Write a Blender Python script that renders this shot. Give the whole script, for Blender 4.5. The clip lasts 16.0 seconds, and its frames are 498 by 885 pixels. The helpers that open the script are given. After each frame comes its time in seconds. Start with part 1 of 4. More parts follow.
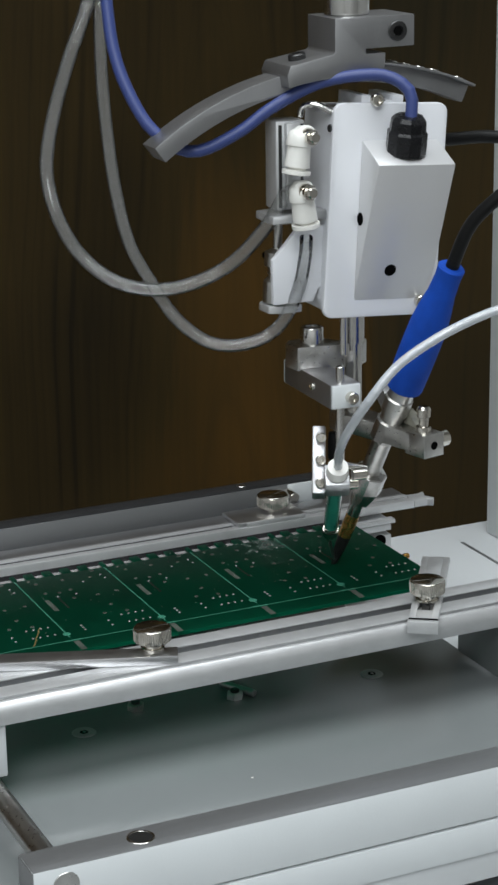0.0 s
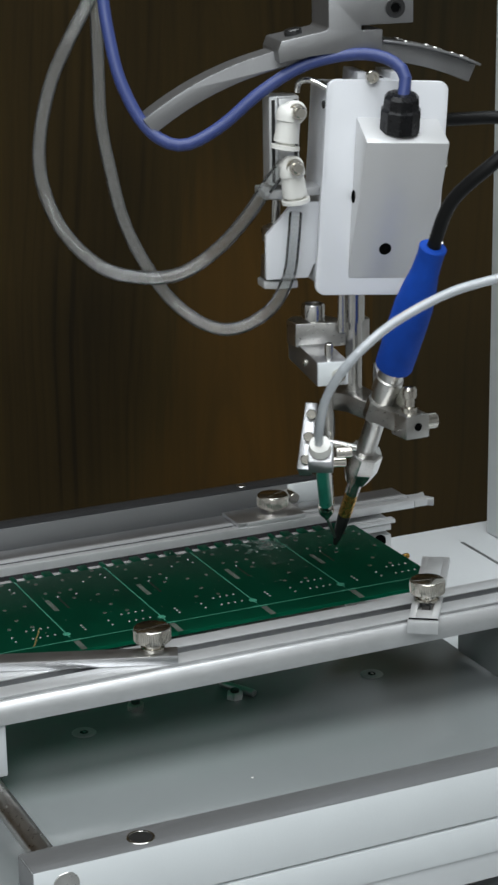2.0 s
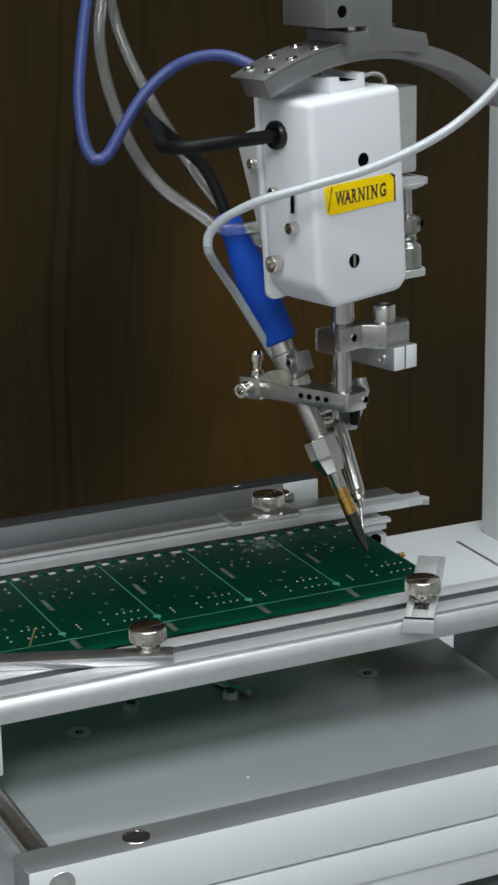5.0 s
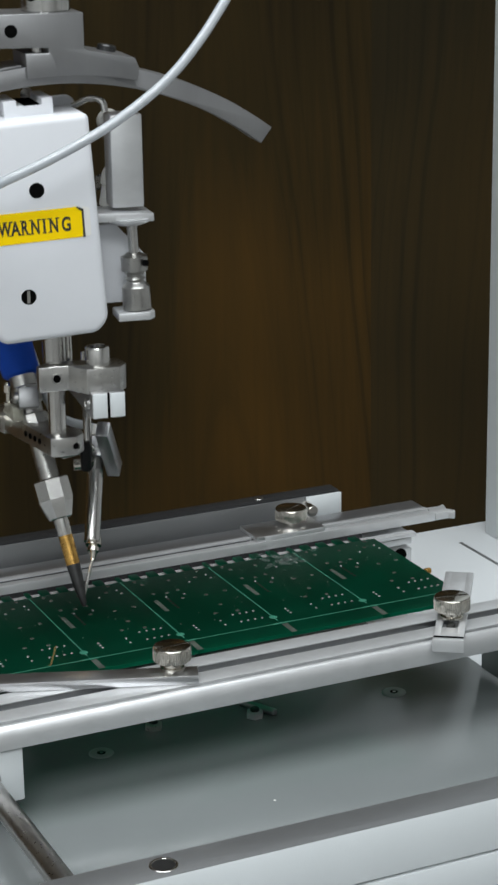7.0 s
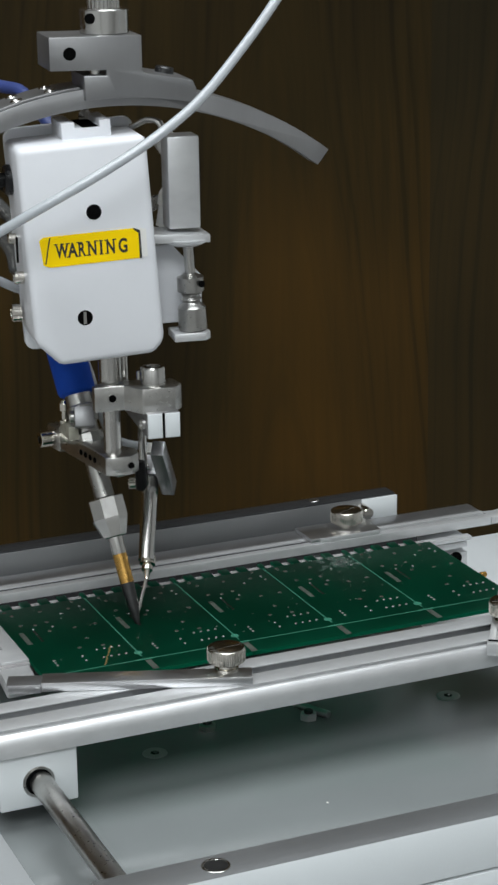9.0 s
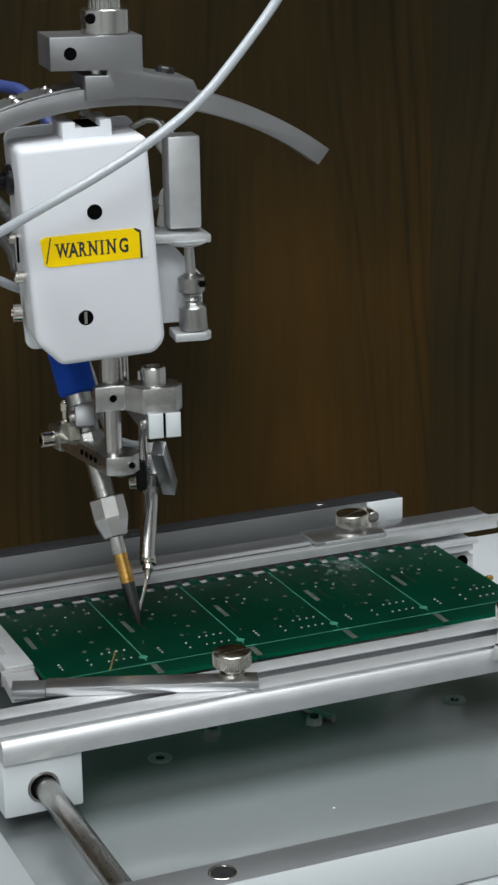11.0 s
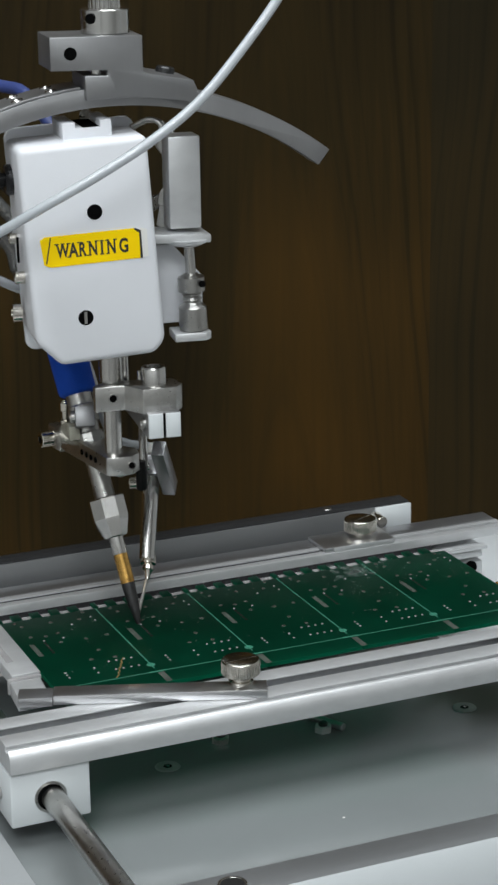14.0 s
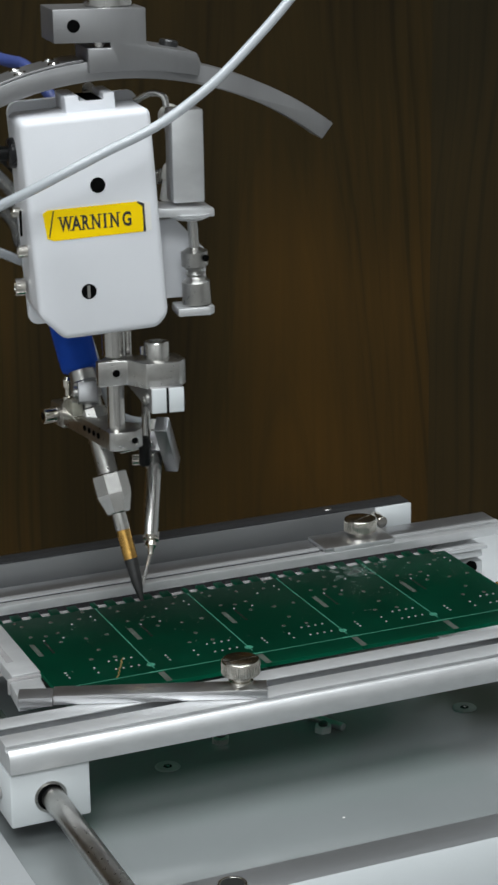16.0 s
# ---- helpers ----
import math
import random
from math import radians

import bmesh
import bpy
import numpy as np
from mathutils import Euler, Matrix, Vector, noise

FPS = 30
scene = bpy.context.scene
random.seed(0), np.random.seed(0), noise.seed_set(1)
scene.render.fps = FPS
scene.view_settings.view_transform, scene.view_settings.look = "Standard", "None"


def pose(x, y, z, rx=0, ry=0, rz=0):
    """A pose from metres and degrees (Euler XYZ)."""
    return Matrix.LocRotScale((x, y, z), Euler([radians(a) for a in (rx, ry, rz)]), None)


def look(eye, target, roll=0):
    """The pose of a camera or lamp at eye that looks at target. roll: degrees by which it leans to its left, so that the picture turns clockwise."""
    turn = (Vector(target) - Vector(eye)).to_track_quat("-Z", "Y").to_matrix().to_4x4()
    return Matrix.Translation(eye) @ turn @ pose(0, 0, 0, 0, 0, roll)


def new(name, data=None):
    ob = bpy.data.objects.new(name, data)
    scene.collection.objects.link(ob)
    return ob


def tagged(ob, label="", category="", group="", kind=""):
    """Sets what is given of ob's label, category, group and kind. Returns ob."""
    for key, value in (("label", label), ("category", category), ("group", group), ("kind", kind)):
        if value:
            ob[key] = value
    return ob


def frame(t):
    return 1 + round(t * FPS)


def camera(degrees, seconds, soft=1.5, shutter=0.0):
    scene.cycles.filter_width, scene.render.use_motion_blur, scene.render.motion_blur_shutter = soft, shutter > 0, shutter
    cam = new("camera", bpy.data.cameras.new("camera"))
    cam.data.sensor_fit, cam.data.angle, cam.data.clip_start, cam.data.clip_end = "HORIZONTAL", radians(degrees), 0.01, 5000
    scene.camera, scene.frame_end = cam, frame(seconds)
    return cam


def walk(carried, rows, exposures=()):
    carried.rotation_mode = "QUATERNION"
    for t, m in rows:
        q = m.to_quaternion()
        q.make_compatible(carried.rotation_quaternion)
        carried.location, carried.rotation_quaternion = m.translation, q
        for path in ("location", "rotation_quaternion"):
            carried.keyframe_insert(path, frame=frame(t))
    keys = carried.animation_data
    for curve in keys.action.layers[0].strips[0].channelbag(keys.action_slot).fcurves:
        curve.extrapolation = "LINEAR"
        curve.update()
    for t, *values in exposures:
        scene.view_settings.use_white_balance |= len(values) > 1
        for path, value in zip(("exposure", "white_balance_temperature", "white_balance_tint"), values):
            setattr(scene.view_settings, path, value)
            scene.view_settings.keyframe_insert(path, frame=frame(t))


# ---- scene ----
# ---- camera ----
EYE = (-0.25456, -0.71885, 0.46275)
YAW, PITCH, ROLL, FOC = 22.97, 16.63, -0.91, 3590.0


def aim(pan, tilt):
    """A tripod head: pan and tilt away from the last view, in 1/3590 radians."""
    return pose(*EYE, 90 - PITCH - math.degrees(tilt / FOC), 0, -YAW - math.degrees(pan / FOC)) @ pose(0, 0, 0, 0, 0, ROLL)


cam = camera(14.0, 16.0, soft=2.7, shutter=0.5)
walk(cam, [(0.0, aim(103, 5.6)), (2.0, aim(103, 5.6)), (2.1, aim(105, 5.8)), (2.3, aim(112, 6.8)), (2.5, aim(113.4, 7)), (4.2, aim(112.8, 7.4)),
           (6.3, aim(109.3, 6)), (6.6, aim(108.4, 5.7)), (7.0, aim(105.6, 5.1)), (7.2, aim(98, 4)), (7.5, aim(76, 2.8)), (8.0, aim(35.6, 2.5)),
           (8.5, aim(20.2, 1.5)), (8.9, aim(3.5, 0)), (9.1, aim(0.5, 0)), (9.6, aim(0, 0)), (16.0, aim(0, 0))])

# ---- world, lights ----
world = bpy.data.worlds.new("world")
scene.world = world
world.use_nodes = True
world.node_tree.nodes["Background"].inputs[0].default_value = (0.5, 0.55, 0.6, 1)
world.node_tree.nodes["Background"].inputs[1].default_value = 0.05
scene.view_settings.exposure = 0.0


def lamp(x, y, z, sx, sy, power, target, colour=(0.945, 1.0, 1.03)):
    d = bpy.data.lights.new("ceiling_lamp", "AREA")
    d.shape, d.size, d.size_y, d.energy, d.color = "RECTANGLE", sx, sy, power, colour
    ob = new("lamp_light", d)
    ob.matrix_world = look((x, y, z), target)
    return ob


lamp(-0.1, -0.35, 1.93, 1.8, 1.1, 33.5, (-0.1, -0.35, 0))
lamp(-0.9, -1.9, 1.93, 1.6, 1.1, 47, (-0.9, -1.9, 0))


# ---- materials ----
def mat(name, colour, rough=0.5, metal=0.0, var=0.12, scale=60.0, bump=0.0, bscale=400.0, stretch=(1, 1, 1), spec=0.5, coat=0.0, alpha=1.0):
    m = bpy.data.materials.new(name)
    m.use_nodes = True
    nt = m.node_tree
    b = nt.nodes["Principled BSDF"]
    N, K = nt.nodes.new, nt.links.new
    tc = N("ShaderNodeTexCoord")
    mp = N("ShaderNodeMapping")
    mp.inputs["Scale"].default_value = stretch
    K(tc.outputs["Object"], mp.inputs["Vector"])
    n1 = N("ShaderNodeTexNoise")
    n1.inputs["Scale"].default_value, n1.inputs["Detail"].default_value = scale, 5
    K(mp.outputs[0], n1.inputs["Vector"])
    n2 = N("ShaderNodeTexNoise")
    n2.inputs["Scale"].default_value, n2.inputs["Detail"].default_value = bscale, 3
    K(mp.outputs[0], n2.inputs["Vector"])
    mr = N("ShaderNodeMapRange")
    mr.inputs["From Min"].default_value, mr.inputs["From Max"].default_value = 0.3, 0.7
    mr.inputs["To Min"].default_value, mr.inputs["To Max"].default_value = 1 - var, 1 + var
    K(n1.outputs["Fac"], mr.inputs["Value"])
    mu = N("ShaderNodeVectorMath")
    mu.operation = "SCALE"
    mu.inputs[0].default_value = colour
    K(mr.outputs[0], mu.inputs["Scale"])
    K(mu.outputs[0], b.inputs["Base Color"])
    rr = N("ShaderNodeMapRange")
    rr.inputs["To Min"].default_value, rr.inputs["To Max"].default_value = max(0.02, rough - 0.08), min(1, rough + 0.08)
    K(n2.outputs["Fac"], rr.inputs["Value"])
    K(rr.outputs[0], b.inputs["Roughness"])
    b.inputs["Metallic"].default_value = metal
    b.inputs["Specular IOR Level"].default_value = spec
    b.inputs["Coat Weight"].default_value = coat
    b.inputs["Alpha"].default_value = alpha
    if bump:
        bp = N("ShaderNodeBump")
        bp.inputs["Strength"].default_value, bp.inputs["Distance"].default_value = bump, 0.0004
        K(n2.outputs["Fac"], bp.inputs["Height"])
        K(bp.outputs[0], b.inputs["Normal"])
    return m


def translucent(m, colour, share):
    """Let a share of the light through a thin sheet, tinted."""
    nt = m.node_tree
    b = nt.nodes["Principled BSDF"]
    t = nt.nodes.new("ShaderNodeBsdfTranslucent")
    t.inputs[0].default_value = colour
    mx = nt.nodes.new("ShaderNodeMixShader")
    mx.inputs[0].default_value = share
    nt.links.new(b.outputs[0], mx.inputs[1])
    nt.links.new(t.outputs[0], mx.inputs[2])
    nt.links.new(mx.outputs[0], nt.nodes["Material Output"].inputs[0])
    return m


ALU = mat("satin_aluminium", (0.66, 0.665, 0.67), 0.45, 0.7, 0.05, 200, 0.2, 2600, (0.6, 1, 1))
CLAMP = mat("bright_milled_steel", (0.66, 0.66, 0.67), 0.32, 1.0, 0.04, 120)
ALU_DARK = mat("milled_aluminium", (0.45, 0.45, 0.46), 0.36, 0.95, 0.08, 50, 0.15, 1200, (1, 1, 0.2))
ALU_HEAD = mat("dull_milled_aluminium", (0.33, 0.33, 0.335), 0.42, 0.9, 0.08, 50, 0.1, 1200, (1, 1, 0.2))
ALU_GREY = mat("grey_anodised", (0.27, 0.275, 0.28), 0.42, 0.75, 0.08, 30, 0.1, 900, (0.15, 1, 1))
WHITE = mat("white_powder_coat", (0.74, 0.75, 0.78), 0.42, 0.0, 0.03, 25, 0.12, 1800)
WEDGE = mat("pale_grey_paint", (0.6, 0.6, 0.605), 0.38, 0.35, 0.03, 25, 0.12, 1800)
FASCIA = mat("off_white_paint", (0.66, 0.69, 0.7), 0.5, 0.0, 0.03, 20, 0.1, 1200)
STEEL = mat("bright_steel", (0.62, 0.61, 0.59), 0.2, 1.0, 0.08, 80, 0.05, 900)
STEEL_WORN = mat("worn_steel", (0.5, 0.49, 0.47), 0.3, 1.0, 0.15, 120, 0.2, 700)
NICKEL = mat("nickel_plate", (0.66, 0.63, 0.57), 0.16, 1.0, 0.05, 90)
DARK_STEEL = mat("blackened_steel", (0.06, 0.06, 0.06), 0.35, 0.8, 0.2, 200)
BLACK = mat("black_plastic", (0.008, 0.008, 0.009), 0.28, 0.0, 0.2, 90, spec=0.35)
LEDGE = mat("grey_fixture_strip", (0.34, 0.33, 0.33), 0.55, 0.2, 0.15, 150, 0.2, 900)
HOLE = mat("dark_bore", (0.004, 0.004, 0.004), 0.9, 0.0, 0.2, 90, spec=0.0)
RUBBER = mat("black_rubber", (0.007, 0.007, 0.007), 0.42, 0.0, 0.2, 90, 0.05, 900, spec=0.15)
BLUE = mat("blue_foam_grip", (0.002, 0.055, 0.38), 0.75, 0.0, 0.12, 120, 0.5, 1600, spec=0.3)
BLUE_CABLE = mat("blue_cable_sheath", (0.035, 0.055, 0.19), 0.45, 0.0, 0.06, 90)
FITTING = mat("white_plastic", (0.78, 0.77, 0.73), 0.4, 0.0, 0.03, 60)
PTFE = mat("ptfe_tube", (0.52, 0.55, 0.58), 0.16, 0.0, 0.04, 60, coat=1.0, alpha=0.82)
WEB = mat("flux_stained_steel", (0.36, 0.35, 0.29), 0.5, 0.4, 0.25, 160, 0.2, 700)
GOLD = mat("heat_tinted_gold", (0.62, 0.36, 0.1), 0.26, 0.95, 0.35, 260)
TEAL = mat("teal_sleeve", (0.02, 0.2, 0.14), 0.3, 0.0, 0.1, 100)
YELLOW = mat("yellow_label", (1.0, 0.68, 0.0), 0.5, 0.0, 0.03, 60, spec=0.15)
INK = mat("black_ink", (0.02, 0.02, 0.02), 0.5)
PLATE = mat("grey_gloss_plate", (0.2, 0.215, 0.215), 0.17, 0.0, 0.05, 12, 0.03, 500, spec=0.9)
PCB = translucent(mat("green_solder_mask", (0.0006, 0.026, 0.0135), 0.36, 0.0, 0.25, 45, spec=0.1), (0.05, 0.6, 0.42, 1), 0.38)
PCB_LINE = mat("pale_groove", (0.03, 0.17, 0.11), 0.5, 0.0, 0.2, 200)
TIN = mat("tinned_pad", (0.27, 0.31, 0.29), 0.4, 0.4, 0.2, 300)
PARTMARK = mat("bare_copper_slot", (0.07, 0.085, 0.07), 0.5, 0.2, 0.3, 200)
FLUX = mat("dried_flux", (0.3, 0.38, 0.34), 0.5, 0.0, 0.4, 300, alpha=0.055)
AMBER = mat("amber_flux", (0.16, 0.13, 0.05), 0.3, 0.0, 0.3, 200)
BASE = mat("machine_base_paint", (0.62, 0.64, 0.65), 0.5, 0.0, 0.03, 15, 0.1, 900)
# darker copy of BASE: shade on base body and side bar, as colour
BASE_SHADED = mat("machine_base_paint_shaded", (0.3, 0.31, 0.315), 0.5, 0.0, 0.05, 15, 0.1, 900)
ROOM = mat("room_paint", (0.5, 0.5, 0.49), 0.8, 0.0, 0.05, 3)
FLOORM = mat("room_floor", (0.2, 0.19, 0.18), 0.6, 0.0, 0.1, 4)
# dark tone for painted shade: the back bar's top and the rail gaps
SHADE_DARK = mat("dark_shade_tone", (0.045, 0.046, 0.048), 0.4, 0.5, 0.1, 30)
DESK = mat("desk_laminate", (0.35, 0.34, 0.32), 0.5, 0.0, 0.08, 8)


def clear_mat():
    m = bpy.data.materials.new("clear_tube")
    m.use_nodes = True
    nt = m.node_tree
    out = nt.nodes["Material Output"]
    b = nt.nodes["Principled BSDF"]
    b.inputs["Base Color"].default_value = (0.75, 0.76, 0.75, 1)
    b.inputs["Roughness"].default_value = 0.12
    tr = nt.nodes.new("ShaderNodeBsdfTransparent")
    tr.inputs[0].default_value = (0.97, 0.975, 0.97, 1)
    lw = nt.nodes.new("ShaderNodeLayerWeight")
    lw.inputs[0].default_value = 0.3
    gl = nt.nodes.new("ShaderNodeBsdfGlossy")
    gl.inputs[1].default_value = 0.06
    mx = nt.nodes.new("ShaderNodeMixShader")
    mx.inputs[0].default_value = 0.09
    nt.links.new(tr.outputs[0], mx.inputs[1])
    nt.links.new(b.outputs[0], mx.inputs[2])
    m2 = nt.nodes.new("ShaderNodeMixShader")
    nt.links.new(lw.outputs["Fresnel"], m2.inputs[0])
    nt.links.new(mx.outputs[0], m2.inputs[1])
    nt.links.new(gl.outputs[0], m2.inputs[2])
    nt.links.new(m2.outputs[0], out.inputs[0])
    return m


CLEAR = clear_mat()


def wood_mat(name, dark, mid, light, heart):
    """Flat-sawn veneer: arched growth lines over a heart line, straight grain on the flanks."""
    m = bpy.data.materials.new(name)
    m.use_nodes = True
    nt = m.node_tree
    b = nt.nodes["Principled BSDF"]
    N, K = nt.nodes.new, nt.links.new

    def calc(op, a, c, d=None):
        n = N("ShaderNodeMath")
        n.operation = op
        for i, v in enumerate((a, c, d)):
            if isinstance(v, (int, float)):
                n.inputs[i].default_value = v
            elif v is not None:
                K(v, n.inputs[i])
        return n.outputs[0]

    def noise(scale, stretch, detail=3, shift=0.0):
        mp = N("ShaderNodeMapping")
        mp.inputs["Scale"].default_value = stretch
        mp.inputs["Location"].default_value = (shift, shift, shift)
        K(tc.outputs["Object"], mp.inputs["Vector"])
        n = N("ShaderNodeTexNoise")
        n.inputs["Scale"].default_value, n.inputs["Detail"].default_value = scale, detail
        K(mp.outputs[0], n.inputs["Vector"])
        return n.outputs["Fac"]

    tc = N("ShaderNodeTexCoord")
    sx = N("ShaderNodeSeparateXYZ")
    K(tc.outputs["Object"], sx.inputs[0])
    wander = calc("MULTIPLY_ADD", noise(3.2, (1, 1, 0.8), 2), 0.05, -0.025)
    w = calc("PINGPONG", calc("ADD", calc("SUBTRACT", sx.outputs["X"], heart), wander), 0.19)
    rise = calc("DIVIDE", calc("MULTIPLY", calc("MULTIPLY", w, w), 260), calc("MULTIPLY_ADD", w, 14, 1))
    q = calc("ADD", calc("ADD", sx.outputs["Z"], rise), calc("MULTIPLY_ADD", noise(9, (1, 1, 0.15), 3, 2.0), 0.12, -0.06))
    rings = N("ShaderNodeTexNoise")
    rings.noise_dimensions = "1D"
    rings.inputs["Scale"].default_value, rings.inputs["Detail"].default_value = 12, 4
    K(q, rings.inputs["W"])
    lines = N("ShaderNodeMapRange")
    lines.inputs["From Min"].default_value, lines.inputs["From Max"].default_value = 0.55, 0.72
    K(rings.outputs["Fac"], lines.inputs["Value"])
    patches = noise(5.0, (1, 1, 0.6), 2, 7.3)
    grain = noise(230, (1, 1, 0.03), 3)
    tone = calc("MULTIPLY_ADD", patches, 1.3, -0.1)
    tone = calc("MULTIPLY_ADD", grain, 0.2, calc("SUBTRACT", tone, 0.1))
    tone = calc("MULTIPLY_ADD", rings.outputs["Fac"], -0.16, calc("ADD", tone, 0.08))
    tone = calc("MULTIPLY_ADD", lines.outputs[0], -0.07, tone)
    cr = N("ShaderNodeValToRGB")
    e = cr.color_ramp.elements
    e[0].position, e[0].color = 0.12, dark
    e[1].position, e[1].color = 0.78, light
    k = e.new(0.46)
    k.color = mid
    K(tone, cr.inputs[0])
    K(cr.outputs[0], b.inputs["Base Color"])
    b.inputs["Roughness"].default_value = 0.5
    b.inputs["Specular IOR Level"].default_value = 0.1
    return m


WOOD = wood_mat("dark_wood_veneer", (0.0075, 0.006, 0.0035, 1), (0.029, 0.0192, 0.0064, 1), (0.07, 0.0365, 0.0082, 1), 0.242)
WOOD_EDGE = wood_mat("olive_wood_veneer", (0.011, 0.0095, 0.0055, 1), (0.0245, 0.0185, 0.0085, 1), (0.046, 0.03, 0.0105, 1), 0.47)


# ---- mesh helpers, millimetres in, metres out ----
MM = 0.001


def part(name, bm, material, parent=None, label="", smooth=True):
    bm.normal_update()
    me = bpy.data.meshes.new(name)
    bm.to_mesh(me)
    bm.free()
    me.materials.append(material)
    if smooth:
        me.shade_smooth()
        me.set_sharp_from_angle(angle=radians(35))
    ob = new(name, me)
    ob.parent = parent
    if label:
        tagged(ob, label)
    return ob


def empty(name, label, category, group=""):
    ob = new(name)
    ob.empty_display_size = 0.01
    return tagged(ob, label, category, group)


def bevelled(bm, w, seg=2):
    if w > 0:
        es = [e for e in bm.edges if len(e.link_faces) == 2 and e.calc_face_angle(0) > 0.5]
        bmesh.ops.bevel(bm, geom=es, offset=w * MM, segments=seg, affect="EDGES", profile=0.5, clamp_overlap=True)
    return bm


def box(x0, x1, y0, y1, z0, z1, bev=0.4, m=None, bm=None):
    b = bmesh.new()
    bmesh.ops.create_cube(b, size=1, matrix=Matrix.Translation(((x0 + x1) / 2 * MM, (y0 + y1) / 2 * MM, (z0 + z1) / 2 * MM)) @ Matrix.Diagonal(((x1 - x0) * MM, (y1 - y0) * MM, (z1 - z0) * MM, 1)))
    bevelled(b, bev)
    if m is not None:
        b.transform(m)
    return join(bm, b)


def join(bm, b):
    if bm is None:
        return b
    me = bpy.data.meshes.new("tmp")
    b.to_mesh(me)
    b.free()
    bm.from_mesh(me)
    bpy.data.meshes.remove(me)
    return bm


def turn(p, q, rings, seg=24, bm=None, caps=True):
    """A turned piece along p to q (mm): rings of (distance from p, radius)."""
    p, q = Vector(p), Vector(q)
    rot = (q - p).to_track_quat("Z", "Y").to_matrix()
    b = bmesh.new()
    loops = []
    for d, r in rings:
        loops.append([b.verts.new((p + rot @ Vector((r * math.cos(a), r * math.sin(a), d))) * MM) for a in (2 * math.pi * i / seg for i in range(seg))])
    for a, c in zip(loops, loops[1:]):
        for i in range(seg):
            b.faces.new((a[i], a[(i + 1) % seg], c[(i + 1) % seg], c[i]))
    if caps:
        b.faces.new(loops[0][::-1])
        b.faces.new(loops[-1])
    return join(bm, b)


def rod(p, q, r, bev=0.3, seg=24, bm=None):
    n = (Vector(q) - Vector(p)).length
    bev = min(bev, r * 0.4, n * 0.3)
    return turn(p, q, [(0, r - bev), (bev, r), (n - bev, r), (n, r - bev)], seg, bm)


def prism(pts, a, b, axis="y", bev=0.4, bm=None):
    """A profile extruded from a to b along an axis; pts are the two other coordinates."""
    k = bmesh.new()

    def at(u, v, w):
        return Vector({"y": (u, w, v), "x": (w, u, v), "z": (u, v, w)}[axis]) * MM
    lo, hi = [k.verts.new(at(u, v, a)) for u, v in pts], [k.verts.new(at(u, v, b)) for u, v in pts]
    n = len(pts)
    k.faces.new(lo), k.faces.new(hi[::-1])
    for i in range(n):
        k.faces.new((lo[i], hi[i], hi[(i + 1) % n], lo[(i + 1) % n]))
    bmesh.ops.recalc_face_normals(k, faces=k.faces)
    bevelled(k, bev)
    return join(bm, k)


def cap_screw(name, p, q, r, parent, material=None, label=""):
    """A socket screw head standing from p to q, with its recess."""
    n = (Vector(q) - Vector(p)).length
    ob = part(name, turn(p, q, [(0, r), (n - 0.3, r), (n, r - 0.3), (n, r * 0.55), (n * 0.45, r * 0.5)], 18), material or STEEL, parent, label)
    return ob


def bore(name, p, q, r, parent, rim=None):
    """A dark blind hole shown as a sunk disc with a thin chamfer ring."""
    n = (Vector(q) - Vector(p)).length
    return part(name, turn(p, q, [(0, r), (n, r), (n, r * 0.93), (n * 0.2, r * 0.9)], 20), rim or BLACK, parent)


def tube(points, r, seg=12, bm=None):
    """A bent round bar through the points (mm), Catmull-Rom smooth."""
    pts = spline([Vector(p) for p in points], 8)
    b = bmesh.new()
    loops, side = [], None
    for i, p in enumerate(pts):
        t = (pts[min(i + 1, len(pts) - 1)] - pts[max(i - 1, 0)]).normalized()
        side = t.orthogonal().normalized() if side is None else (side - t * side.dot(t)).normalized()
        up = t.cross(side)
        loops.append([b.verts.new((p + side * r * math.cos(a) + up * r * math.sin(a)) * MM) for a in (2 * math.pi * k / seg for k in range(seg))])
    for a, c in zip(loops, loops[1:]):
        for i in range(seg):
            b.faces.new((a[i], a[(i + 1) % seg], c[(i + 1) % seg], c[i]))
    b.faces.new(loops[0][::-1]), b.faces.new(loops[-1])
    bmesh.ops.recalc_face_normals(b, faces=b.faces)
    return join(bm, b)


def spline(p, n):
    p = [2 * p[0] - p[1], *p, 2 * p[-1] - p[-2]]
    out = []
    for i in range(1, len(p) - 2):
        a, b, c, d = p[i - 1:i + 3]
        for k in range(n):
            t = k / n
            out.append(0.5 * (2 * b + (c - a) * t + (2 * a - 5 * b + 4 * c - d) * t * t + (3 * b - a - 3 * c + d) * t ** 3))
    out.append(p[-2])
    return out


